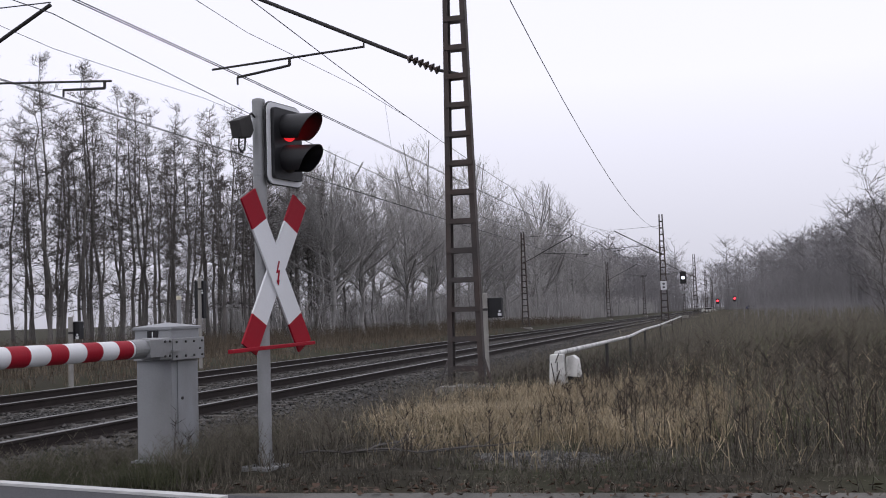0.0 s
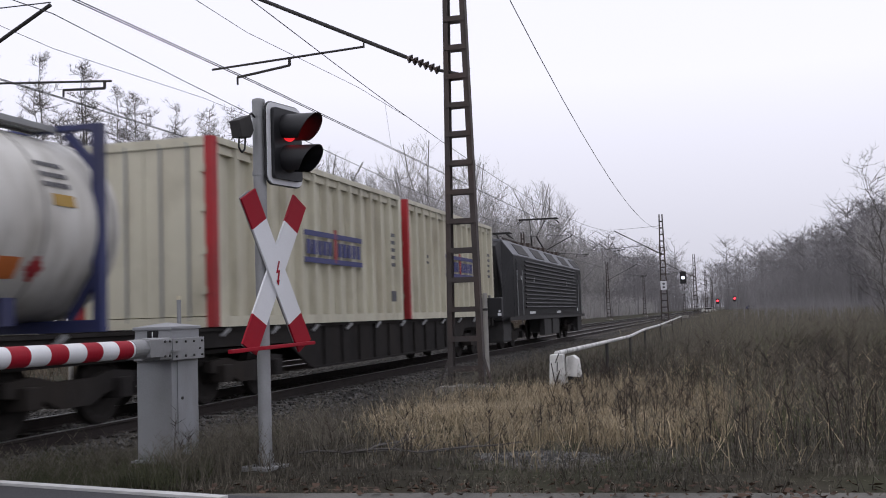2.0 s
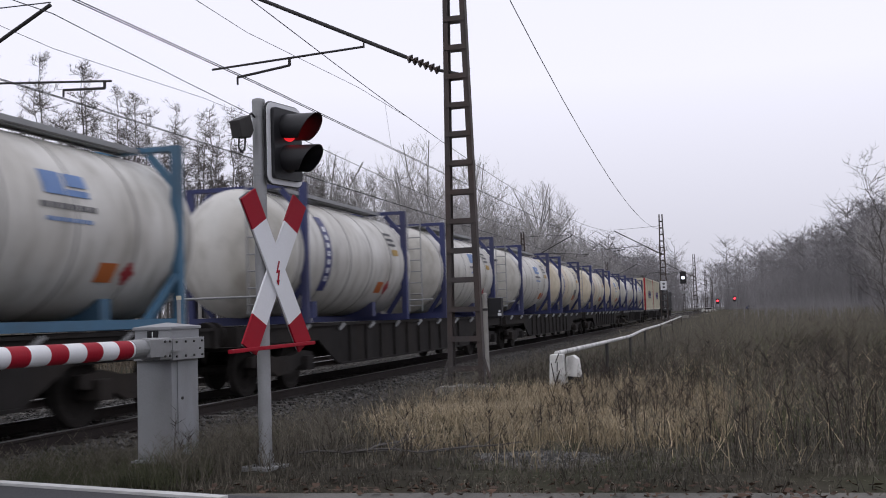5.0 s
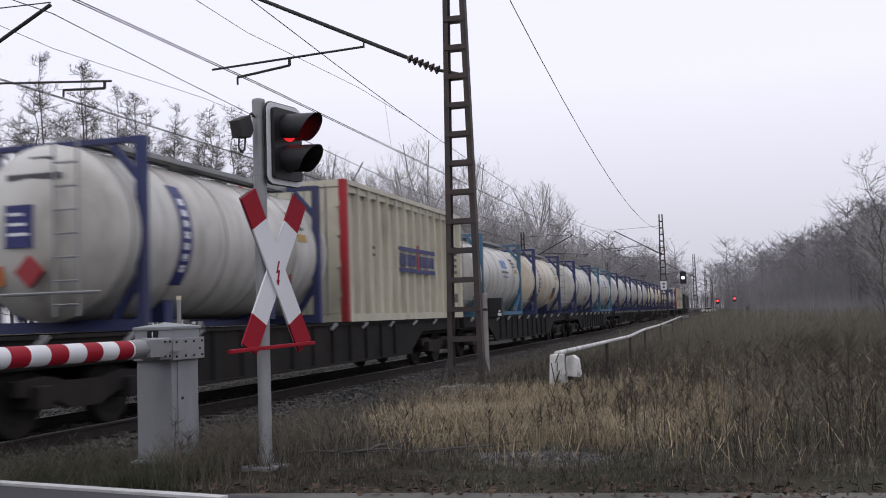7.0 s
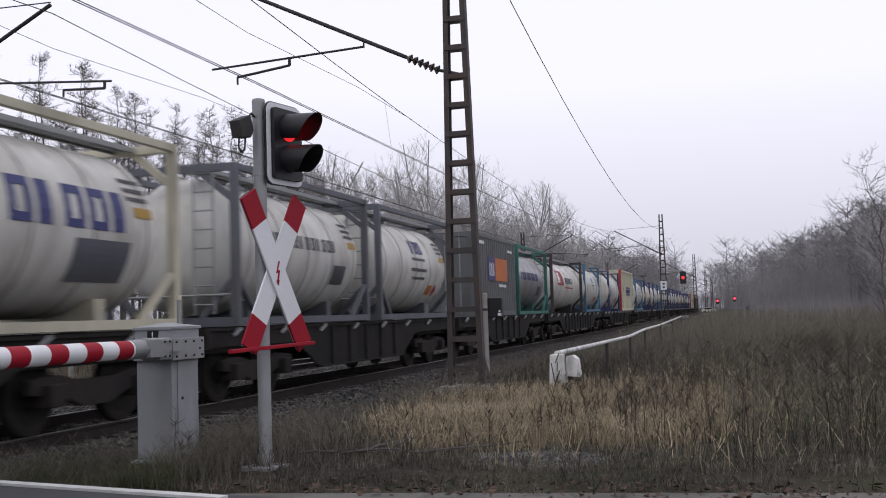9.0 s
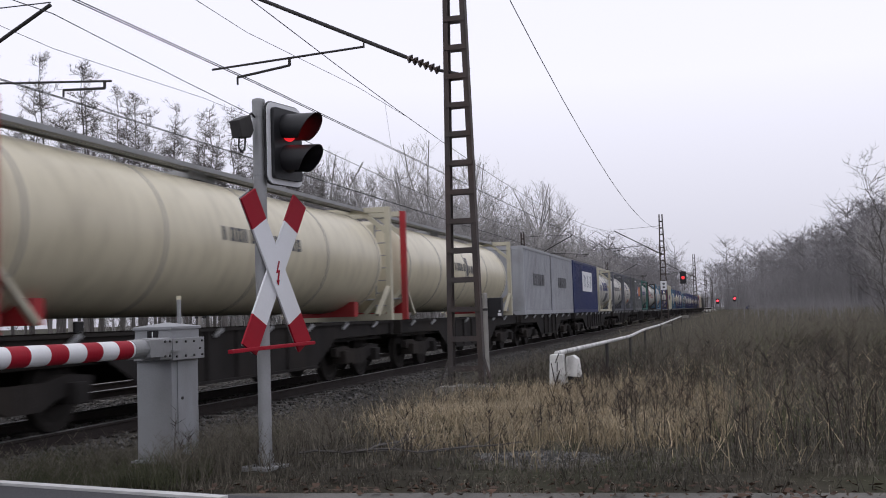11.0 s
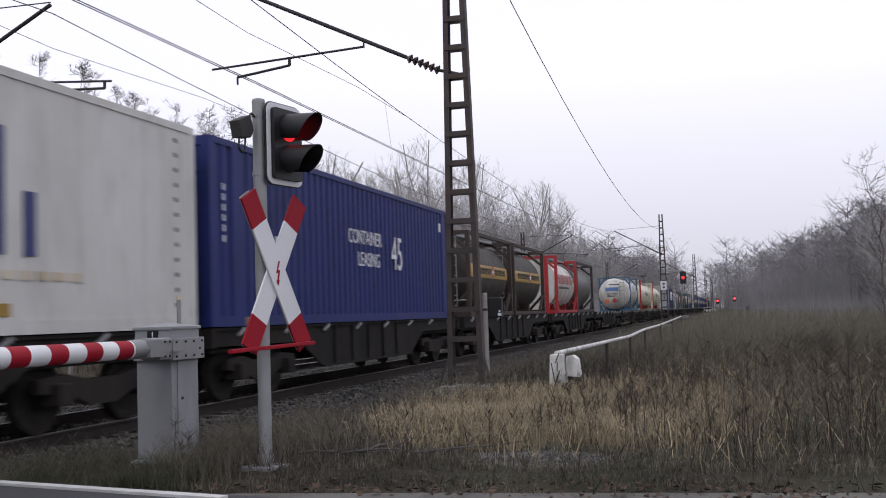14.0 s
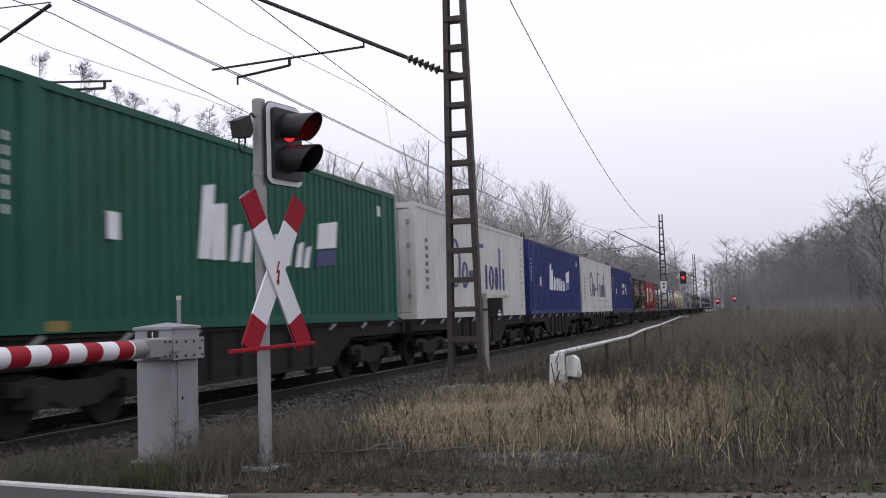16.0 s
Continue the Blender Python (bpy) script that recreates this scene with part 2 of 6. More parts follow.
def prism(bm, outline, a, b, axis="y"):
    """An outline of (p, q) points drawn out along an axis: p, q are (x, z) along y, (y, z) along x, (x, y) along z."""
    def at(p, q, c):
        return {"y": (p, c, q), "x": (c, p, q), "z": (p, q, c)}[axis]
    r0 = [bm.verts.new(at(p, q, a)) for p, q in outline]
    r1 = [bm.verts.new(at(p, q, b)) for p, q in outline]
    k = len(outline)
    for i in range(k):
        bm.faces.new((r0[i], r0[(i + 1) % k], r1[(i + 1) % k], r1[i]))
    bm.faces.new(r0[::-1])
    bm.faces.new(r1)


def lathe(bm, prof, n=28, axis="y", centre=(0, 0, 0)):
    """A profile of (distance along the axis, radius), turned."""
    c = Vector(centre)
    rings = []
    for y, r in prof:
        ring = []
        for i in range(n):
            p, q = math.cos(2 * math.pi * i / n) * r, math.sin(2 * math.pi * i / n) * r
            ring.append(bm.verts.new(c + Vector({"y": (p, y, q), "x": (y, p, q), "z": (p, q, y)}[axis])))
        rings.append(ring)
    for r0, r1 in zip(rings, rings[1:]):
        for i in range(n):
            bm.faces.new((r0[i], r0[(i + 1) % n], r1[(i + 1) % n], r1[i]))
    bm.faces.new(rings[0][::-1])
    bm.faces.new(rings[-1])


def mesh_of(name, bm, material, smooth=False, bevel=0.0):
    if bevel:
        bmesh.ops.bevel(bm, geom=bm.edges[:], offset=bevel, segments=2, affect="EDGES", profile=0.6)
    bmesh.ops.recalc_face_normals(bm, faces=bm.faces[:])
    me = bpy.data.meshes.new(name)
    bm.to_mesh(me)
    bm.free()
    me.materials.append(material)
    if smooth:
        me.shade_smooth()
        me.set_sharp_from_angle(angle=radians(35))
    return me


def part(name, bm, material, parent, label="", smooth=False, bevel=0.0):
    ob = new(name, mesh_of(name, bm, material, smooth, bevel))
    ob.parent = parent
    if label:
        ob["label"] = label
    if name in ("lettering_bar", "small_text", "small_lettering", "brand_word"):
        ob["kind"] = "stuff"
    return ob


def thing(name, label, category, m=None, group="", kind=""):
    e = new(name)
    e.empty_display_size = 0.2
    if m is not None:
        e.matrix_basis = m
    return tagged(e, label, category, group, kind)


def solid(name, bm, material, label="", category="", kind="", smooth=False, bevel=0.0, group=""):
    return tagged(new(name, mesh_of(name, bm, material, smooth, bevel)), label, category, group, kind)


MOVING = []   # (thing, x, y at the start, z)


# ---- ground, road and tracks ----
def ground_z(x, y):
    """Height of the ground: a shallow bed under the tracks, flat beside them."""
    bed = max(0.0, min(1.0, (6.3 - abs(x + 2.0)) / 1.2))
    z = -0.03 - 0.30 * bed
    z += 0.05 * noise.noise(Vector((x * 0.3, y * 0.3, 0))) * (1 - bed)
    rise = max(0.0, min(1.0, (x - 38 + max(0.0, min(160.0, y - 130)) * 0.12) / 30)) * max(0.0, min(1.0, (y - 120) / 60)) * max(0.0, min(1.0, (700 - y) / 200))
    z += 6.0 * rise * rise * (3 - 2 * rise)
    if -0.5 < y < 8.0:
        z = min(z, -0.10)
    return z


def axis_steps(lo, hi, centre, fine, growth):
    out, step, p = [centre], fine, centre
    while p < hi:
        p += step
        step *= growth
        out.append(p)
    step, p = fine, centre
    while p > lo:
        p -= step
        step *= growth
        out.insert(0, p)
    return out


def build_ground():
    xs, ys = axis_steps(-2500, 2500, 2.0, 0.6, 1.09), axis_steps(-2500, 3500, 10.0, 0.6, 1.09)
    verts = [(x, y, ground_z(x, y)) for y in ys for x in xs]
    k = len(xs)
    faces = [(j * k + i, j * k + i + 1, (j + 1) * k + i + 1, (j + 1) * k + i) for j in range(len(ys) - 1) for i in range(k - 1)]
    me = bpy.data.meshes.new("ground")
    me.from_pydata(verts, [], faces)
    me.materials.append(M["soil"])
    me.shade_smooth()
    tagged(new("ground", me), "dark damp soil with dull winter grass", "ground", kind="structure")


build_ground()
bm = bmesh.new()
ROAD = pose(3.9, 6.93, 0, 0, 0, -11.8)
prism(bm, [(-5.7, -0.3), (0.18, -0.3), (0.18, -0.02), (-2.8, 0.02), (-5.7, -0.02)], -400, 400, "x")
solid("road", bm, M["asphalt"], "grey asphalt road over the level crossing", "road", "structure").matrix_basis = ROAD
bm = bmesh.new()
box(bm, -300, 1.2, -0.05, 0.05, -0.019, 0.004)
solid("road_marking", bm, M["line"], "worn white edge line on the asphalt", "road marking", "structure").matrix_basis = ROAD
bm = bmesh.new()
prism(bm, [(4.7, 6.95), (60, -4.6), (60, 9.4), (14, 7.9), (9, 7.42), (6.4, 7.2), (5.0, 7.05)], -0.2, -0.04, "z")
solid("pavement", bm, M["gravel"], "dark gravel shoulder beside the asphalt", "road shoulder", "structure")

TRACKS = (0.0, -4.0)
bm = bmesh.new()
prism(bm, [(3.3, -0.36), (2.1, -0.20), (-6.1, -0.20), (-7.3, -0.36)], -460, 900)
solid("ballast_bed", bm, M["ballast"], "dark brown crushed-stone track ballast", "ballast", "structure")


def build_rail(x):
    t = thing("rail", "rust-brown steel rail with a worn bright top", "rail", pose(x, 0, 0), group="rails of the two tracks", kind="structure")
    bm = bmesh.new()
    prism(bm, [(-0.07, -0.172), (0.07, -0.172), (0.07, -0.16), (0.012, -0.14), (0.012, -0.045), (0.036, -0.035), (0.036, -0.008),
               (-0.036, -0.008), (-0.036, -0.035), (-0.012, -0.045), (-0.012, -0.14), (-0.07, -0.16)], -455, 880)
    part("rail_profile", bm, M["rail"], t)
    bm = bmesh.new()
    prism(bm, [(-0.034, -0.009), (0.034, -0.009), (0.026, 0.0), (-0.026, 0.0)], -455, 880)
    part("running_surface", bm, M["railtop"], t, "bright worn running surface")


for c in TRACKS:
    build_rail(c - 0.7535)
    build_rail(c + 0.7535)


# ---- the crossing's own equipment ----
def sheet_frame(px_, py_, angle):
    """A pose whose local x runs along a sign's face, z up, and whose face looks along -y."""
    return pose(px_, py_, 0, 0, 0, angle)


def build_signal_post():
    t = thing("crossing_signal", "grey steel post with a red crossing light and a white-and-red cross", "crossing signal", pose(4.72, 8.12, -0.04, 0, 0, 77.5))
    bm = bmesh.new()
    tube(bm, (0, 0, 0), (0, 0, 3.20), 0.057, n=20)
    part("post", bm, M["galv"], t, smooth=True)
    bm = bmesh.new()
    lathe(bm, [(3.20, 0.059), (3.225, 0.055), (3.235, 0.03)], 16, "z")
    part("post_cap", bm, M["galv"], t, smooth=True)
    bm = bmesh.new()
    box(bm, -0.16, 0.16, -0.16, 0.16, 0, 0.05)
    part("foot_plate", bm, M["galv"], t, bevel=0.008)
    bm = bmesh.new()
    tube(bm, (0, 0, 0.05), (0, 0, 0.14), 0.068, n=16)
    part("collar", bm, M["galv"], t, smooth=True)
    # light head: board, inner panel, two hoods, two lenses
    board = bmesh.new()
    def rounded(w, h, r, z):
        pts = []
        for sx, sz, a0 in ((1, 1, 0), (-1, 1, 90), (-1, -1, 180), (1, -1, 270)):
            for k in range(5):
                a = radians(a0 + k * 22.5)
                pts.append((sx * (w - r) + math.cos(a) * r, z + sz * (h - r) + math.sin(a) * r))
        return pts
    HX, HZ, HY = 0.222, 2.838, -0.10
    def shift(pts):
        return [(p + HX, q) for p, q in pts]
    prism(board, shift(rounded(0.260, 0.370, 0.085, HZ)), HY, HY + 0.014)
    part("board_edge", board, M["black"], t, "black rubber board edge")
    bm = bmesh.new()
    prism(bm, shift(rounded(0.250, 0.360, 0.075, HZ)), HY - 0.012, HY - 0.002)
    part("contrast_board", bm, M["white"], t, "white contrast board with rounded corners")
    bm = bmesh.new()
    prism(bm, shift(rounded(0.203, 0.313, 0.03, HZ)), HY - 0.05, HY - 0.014)
    part("lamp_panel", bm, M["black"], t)
    for z, lens in ((HZ + 0.145, M["red_lit"]), (HZ - 0.135, M["black"])):
        bm = bmesh.new()
        n, r0, ln = 26, 0.130, 0.335
        outer, inner = [], []
        for i in range(n + 1):
            a = radians(-48 + 276 * i / n)
            cx, cz = math.cos(a), math.sin(a)
            reach = ln * (0.36 + 0.64 * (0.5 + 0.5 * math.sin(a)) ** 0.75)
            outer.append((bm.verts.new((HX + cx * r0, HY - 0.05, z + cz * r0)), bm.verts.new((HX + cx * r0 * 0.97, HY - 0.05 - reach, z + cz * r0 * 0.97 - 0.02))))
            inner.append((bm.verts.new((HX + cx * (r0 - 0.006), HY - 0.05, z + cz * (r0 - 0.006))), bm.verts.new((HX + cx * (r0 * 0.97 - 0.006), HY - 0.05 - reach, z + cz * (r0 * 0.97 - 0.006) - 0.02))))
        for i in range(n):
            bm.faces.new((outer[i][0], outer[i + 1][0], outer[i + 1][1], outer[i][1]))
            bm.faces.new((inner[i][1], inner[i + 1][1], inner[i + 1][0], inner[i][0]))
            bm.faces.new((outer[i][1], outer[i + 1][1], inner[i + 1][1], inner[i][1]))
        hood = part("hood", bm, M["black"], t, "black lamp hood", smooth=True)
        bm = bmesh.new()
        lathe(bm, [(HY - 0.105, 0.02), (HY - 0.098, 0.06), (HY - 0.078, 0.1), (HY - 0.052, 0.118)], 20, "y", (HX, 0, z))
        part("lens", bm, lens, t, "lit red lens" if lens is M["red_lit"] else "unlit dark lens", smooth=True)
    for z in (2.57, 3.09):
        bm = bmesh.new()
        tube(bm, (0, 0, z - 0.02), (0, 0, z + 0.02), 0.064, n=18)
        box(bm, 0.04, 0.16, -0.10, -0.06, z - 0.015, z + 0.015)
        part("clamp", bm, M["galv"], t)
    # small loudspeaker on the far side of the post
    bm = bmesh.new()
    prism(bm, [(-0.33, 2.99), (-0.17, 3.06), (-0.13, 2.93), (-0.17, 2.86), (-0.29, 2.85)], -0.05, 0.06)
    part("bell", bm, M["dark"], t, "dark grey warning bell", bevel=0.008)
    bm = bmesh.new()
    pts = [(-0.27, 0.0, 2.86), (-0.28, 0.0, 2.77), (-0.24, 0, 2.73), (-0.2, 0, 2.76), (-0.19, 0, 2.86), (-0.15, 0, 3.04), (-0.1, 0, 3.09), (-0.05, 0, 3.06)]
    for a, b in zip(pts, pts[1:]):
        tube(bm, a, b, 0.009, n=6)
    part("cable", bm, M["black"], t)
    # the cross
    FY = -0.115
    CXX, CZZ = 0.075, 1.705
    def arm(sign):
        half, w = 0.755, 0.105
        d = Vector((0.50 * sign, 0, -0.866))
        s = Vector((0.866 * sign, 0, 0.5))
        c = Vector((CXX, 0, CZZ))
        for k0, k1, m in ((-half, -0.47, "red"), (-0.47, 0.47, "white"), (0.47, half, "red")):
            bm = bmesh.new()
            y0, y1 = (FY, FY + 0.018) if sign > 0 else (FY + 0.021, FY + 0.039)
            q = [c + d * k + s * e for k, e in ((k0, -w), (k0, w), (k1, w), (k1, -w))]
            prism(bm, [(p.x, p.z) for p in q], y0, y1)
            part("cross_field", bm, M[m], t, m + " enamel field of the cross")
        bm = bmesh.new()
        y0 = FY + 0.045
        q = [c + d * k + s * e for k, e in ((-half, -w * .7), (-half, w * .7), (half, w * .7), (half, -w * .7))]
        prism(bm, [(p.x, p.z) for p in q], y0, y0 + 0.012)
        part("cross_back", bm, M["galv"], t)
    arm(1)
    arm(-1)
    bm = bmesh.new()
    bolt = [(0.012, 0.11), (-0.028, -0.012), (0.004, -0.005), (-0.012, -0.085), (-0.026, -0.08), (0.0, -0.13), (0.018, -0.075), (0.006, -0.082), (0.026, 0.022), (-0.006, 0.014), (0.026, 0.105)]
    prism(bm, [(CXX + p * 0.95, CZZ + q * 0.88) for p, q in bolt], FY - 0.006, FY - 0.001)
    part("lightning_mark", bm, M["red"], t, "dark red lightning flash")
    bm = bmesh.new()
    beam(bm, (-0.62, FY - 0.03, 1.045), (0.54, FY - 0.03, 1.075), 0.04, 0.032)
    part("lower_bar", bm, M["red"], t, "thin red bar under the cross", bevel=0.006)


build_signal_post()


def build_barrier():
    t = thing("barrier_drive", "grey sheet-steel barrier cabinet with a red-and-white boom lowered", "barrier", pose(3.52, 8.57, -0.04))
    bm = bmesh.new()
    box(bm, -0.18, 0.18, -0.24, 0.24, 0.05, 1.05)
    part("cabinet", bm, M["box"], t, bevel=0.008)
    bm = bmesh.new()
    box(bm, -0.22, 0.22, -0.29, 0.30, 0.03, 0.05)
    part("base_plate", bm, M["box"], t)
    bm = bmesh.new()
    box(bm, -0.14, 0.14, -0.18, 0.20, -0.25, 0.03)
    part("plinth", bm, M["dark"], t)
    bm = bmesh.new()
    tube(bm, (0.12, -0.05, -0.02), (0.34, 0.26, -0.03), 0.10, n=14)
    tube(bm, (0.20, 0.30, -0.06), (0.42, 0.42, -0.05), 0.05, n=10)
    part("cable_duct", bm, M["black"], t, "black plastic cable duct", smooth=True)
    bm = bmesh.new()
    box(bm, 0.182, 0.190, -0.15, 0.19, 0.28, 0.97)
    part("door", bm, M["box"], t, bevel=0.003)
    bm = bmesh.new()
    tube(bm, (0.188, -0.08, 0.60), (0.20, -0.08, 0.60), 0.014, n=10)
    part("lock", bm, M["dark"], t)
    bm = bmesh.new()
    prism(bm, [(-0.19, 1.05), (0.19, 1.05), (0.19, 1.235), (-0.19, 1.235)], -0.25, 0.25)
    part("upper_body", bm, M["box"], t, bevel=0.006)
    bm = bmesh.new()
    v = [bm.verts.new(q) for q in ((-0.205, -0.265, 1.235), (0.205, -0.265, 1.235), (0.205, 0.265, 1.235), (-0.205, 0.265, 1.235), (-0.205, -0.265, 1.262), (0.205, -0.265, 1.262), (0.205, 0.265, 1.262), (-0.205, 0.265, 1.262), (0.0, -0.02, 1.30), (0.0, 0.02, 1.30))]
    for f in ((3, 2, 1, 0), (0, 1, 5, 4), (1, 2, 6, 5), (2, 3, 7, 6), (3, 0, 4, 7), (4, 5, 8), (5, 6, 9, 8), (6, 7, 9), (7, 4, 8, 9)):
        bm.faces.new([v[i] for i in f])
    part("lid", bm, M["box"], t, bevel=0.004)
    bm = bmesh.new()
    box(bm, 0.20, 0.245, -0.32, 0.25, 0.955, 1.155)
    box(bm, -0.19, 0.20, -0.275, -0.255, 0.955, 1.155)
    part("arm_plate", bm, M["galv"], t, "bolted steel arm bracket", bevel=0.005)
    bm = bmesh.new()
    box(bm, 0.03, 0.245, -0.53, -0.32, 0.965, 1.165)
    part("arm_socket", bm, M["galv"], t, bevel=0.03)
    for y, z in ((-0.26, 0.99), (-0.26, 1.12), (-0.10, 0.99), (-0.10, 1.12), (0.05, 0.99), (0.05, 1.12), (0.16, 1.05), (0.20, 1.12), (0.20, 0.99), (-0.46, 1.0), (-0.46, 1.13), (-0.38, 1.0), (-0.38, 1.13)):
        bm = bmesh.new()
        tube(bm, (0.245, y, z), (0.256, y, z), 0.011, n=6)
        part("bolt", bm, M["dark"], t)
    bm = bmesh.new()
    box(bm, 0.246, 0.275, -0.36, -0.24, 1.035, 1.05)
    part("catch", bm, M["galv"], t)
    bm = bmesh.new()
    box(bm, -0.055, 0.055, -0.259, -0.2515, 1.160, 1.228)
    part("number_panel", bm, M["black"], t, "black panel with a white figure")
    cu = bpy.data.curves.new("figure", "FONT")
    cu.body, cu.size, cu.align_x, cu.extrude = "1", 0.075, "CENTER", 0.001
    ob = new("figure", cu)
    cu.materials.append(M["lettering_white"])
    ob.parent = t
    ob.matrix_basis = pose(0, -0.262, 1.167, 90, 0, 0)
    # boom, lying over the road
    boom = new("boom")
    boom.parent = t
    bm = bmesh.new()
    box(bm, 0.06, 0.25, -0.70, -0.50, 1.0, 1.15)
    lathe(bm, [(-0.68, 0.075), (-0.70, 0.083), (-0.90, 0.083)], 20, "y", (0.16, 0, 1.075))
    part("boom_sleeve", bm, M["galv"], boom, "grey steel boom sleeve")
    y, k = -0.88, 0
    while y > -6.2:
        ln = 0.05 if k == 0 else 0.215 if k % 2 else 0.225
        bm = bmesh.new()
        tube(bm, (0.16, y, 1.075 - (y + .5) * 0.004), (0.16, y - ln, 1.075 - (y + .5 - ln) * 0.004), 0.079, n=20)
        part("boom_field", bm, M["red" if k % 2 else "white"], boom, ("red" if k % 2 else "white") + " field of the boom", smooth=True)
        y -= ln
        k += 1
    # small limit post on top
    bm = bmesh.new()
    tube(bm, (-0.12, 0.42, 0.0), (-0.12, 0.42, 1.52), 0.022, n=10)
    part("marker_rod", bm, M["galv"], t)
    bm = bmesh.new()
    tube(bm, (-0.12, 0.42, 1.52), (-0.12, 0.42, 1.56), 0.026, n=10)
    part("marker_cap", bm, M["silo"], t)


build_barrier()


# ---- overhead line ----
def build_mast(x, y, top=8.6, far_side=False, plate=False):
    t = thing("catenary_mast", "rusty brown lattice steel mast of the overhead line", "catenary mast", pose(x, y, -0.05), group="masts along the line")
    w0, w1 = 0.30, 0.13
    dep0, dep1 = 0.17, 0.10
    def w(z): return w0 + (w1 - w0) * z / top
    def dp(z): return dep0 + (dep1 - dep0) * z / top
    for s in (-1, 1):
        bm = bmesh.new()
        a, b = (s * w(0), 0, 0), (s * w(top), 0, top)
        beam(bm, (a[0], 0, 0), (b[0], 0, top), 0.055, dep0 * 1.0, up=(0, 1, 0))
        part("upright", bm, M["mast"], t)
        bm = bmesh.new()
        beam(bm, (a[0] - s * 0.03, -dep0 / 2, 0), (b[0] - s * 0.03, -dep0 / 2, top), 0.07, 0.012, up=(0, 1, 0))
        beam(bm, (a[0] - s * 0.03, dep0 / 2, 0), (b[0] - s * 0.03, dep0 / 2, top), 0.07, 0.012, up=(0, 1, 0))
        part("flange", bm, M["mast"], t)
    z = 0.35
    while z < top - 0.1:
        for yy in (-dep0 / 2 - 0.018, dep0 / 2 + 0.018):
            bm = bmesh.new()
            box(bm, -w(z) - 0.02, w(z) + 0.02, yy - 0.006, yy + 0.006, z - 0.045, z + 0.045)
            part("batten", bm, M["mast"], t)
        z += 0.52
    bm = bmesh.new()
    prism(bm, [(-0.5, -0.4), (0.5, -0.4), (0.5, 0.02), (0.42, 0.06), (-0.42, 0.06), (-0.5, 0.02)], -0.35, 0.35)
    part("footing", bm, M["concrete"], t)
    for s in (-1, 1):
        bm = bmesh.new()
        beam(bm, (s * 0.48, -0.12, 0.04), (s * 0.28, 0, 0.65), 0.05, 0.02)
        part("stay", bm, M["mast"], t)
    if plate:
        bm = bmesh.new()
        box(bm, -0.24, 0.24, -0.16, -0.13, 2.75, 3.45)
        part("number_plate", bm, M["white"], t, "white plate with dark bars")
        for zz in (2.95, 3.22):
            bm = bmesh.new()
            box(bm, -0.08, 0.10, -0.168, -0.162, zz - 0.07, zz + 0.07)
            part("plate_bar", bm, M["lettering_grey"], t)
    return t


MAST_Y = (17.5, 82.0, 146.5, 211.0, 275.5)
for k, yy in enumerate(MAST_Y):
    build_mast((4.10, 3.6, 3.9, 3.9, 3.9)[k], yy, 8.7 if k else 9.3, plate=(k == 1))
for yy in (17.1, 86.0, 147.6, 211.0):
    build_mast(-8.3, yy, 8.2)


def insulator(bm, a, b, r=0.06):
    a, b = Vector(a), Vector(b)
    for k in range(6):
        p = a.lerp(b, (k + 0.2) / 6)
        q = a.lerp(b, (k + 0.65) / 6)
        tube(bm, p, q, r, r * 0.55, n=12)
    tube(bm, a, b, 0.028, n=8)


def build_cantilever(y, xm, xt, side):
    """The bracket that holds the wires of the track at xt from the mast at xm."""
    t = thing("cantilever", "dark steel bracket tube with a ribbed insulator", "overhead bracket", pose(0, y, 0), group="brackets of the overhead line")
    s = side
    top = Vector((xt - s * 0.1, 0, 7.55)) if s > 0 else Vector((xt - 0.06, 0, 7.64))
    root = Vector((xm - s * 0.12, 0, 5.55))
    i0, i1 = root.lerp(top, 0.05), root.lerp(top, 0.20)
    bm = bmesh.new()
    insulator(bm, i0, i1, 0.085)
    part("insulator", bm, M["insul"], t, "brown ribbed insulator", smooth=True)
    bm = bmesh.new()
    tube(bm, i1, top, 0.038, n=10)
    tube(bm, root + Vector((s * 0.15, 0, 0)), i0, 0.03, n=8)
    part("bracket_tube", bm, M["dark"], t, smooth=True)
    joint = root.lerp(top, 0.40)
    tip = Vector((xt - s * 0.75, 0, 6.10)) if s > 0 else Vector((xt + 1.30, 0, 5.98))
    bm = bmesh.new()
    tube(bm, joint - Vector((0, 0, 0.12)), tip, 0.022, n=8)
    tube(bm, joint, joint - Vector((0, 0, 0.14)), 0.018, n=6)
    part("steady_tube", bm, M["dark"], t, smooth=True)
    a = tip.lerp(joint - Vector((0, 0, 0.12)), 0.52 if s > 0 else 0.04)
    bm = bmesh.new()
    tube(bm, a, a - Vector((0, 0, 0.14)), 0.03, n=6)
    tube(bm, a - Vector((0, 0, 0.14)), (xt - s * 0.22, 0, 5.90), 0.026, n=8)
    tube(bm, (xt - s * 0.22, 0, 5.90), (xt - s * 0.22, 0, 5.76), 0.02, n=6)
    part("registration_arm", bm, M["dark"], t, smooth=True)
    bm = bmesh.new()
    tube(bm, root + Vector((s * 0.15, 0, 2.2)), top + Vector((0, 0, 0.05)), 0.012, n=6)
    part("stay_rod", bm, M["wire"], t)


for k, yy in enumerate(MAST_Y[:4]):
    build_cantilever(yy, (4.10, 3.6, 3.9, 3.9)[k], 0.0, 1)
for yy in (17.1, 86.0, 147.6):
    build_cantilever(yy, -8.3, -4.0, -1)


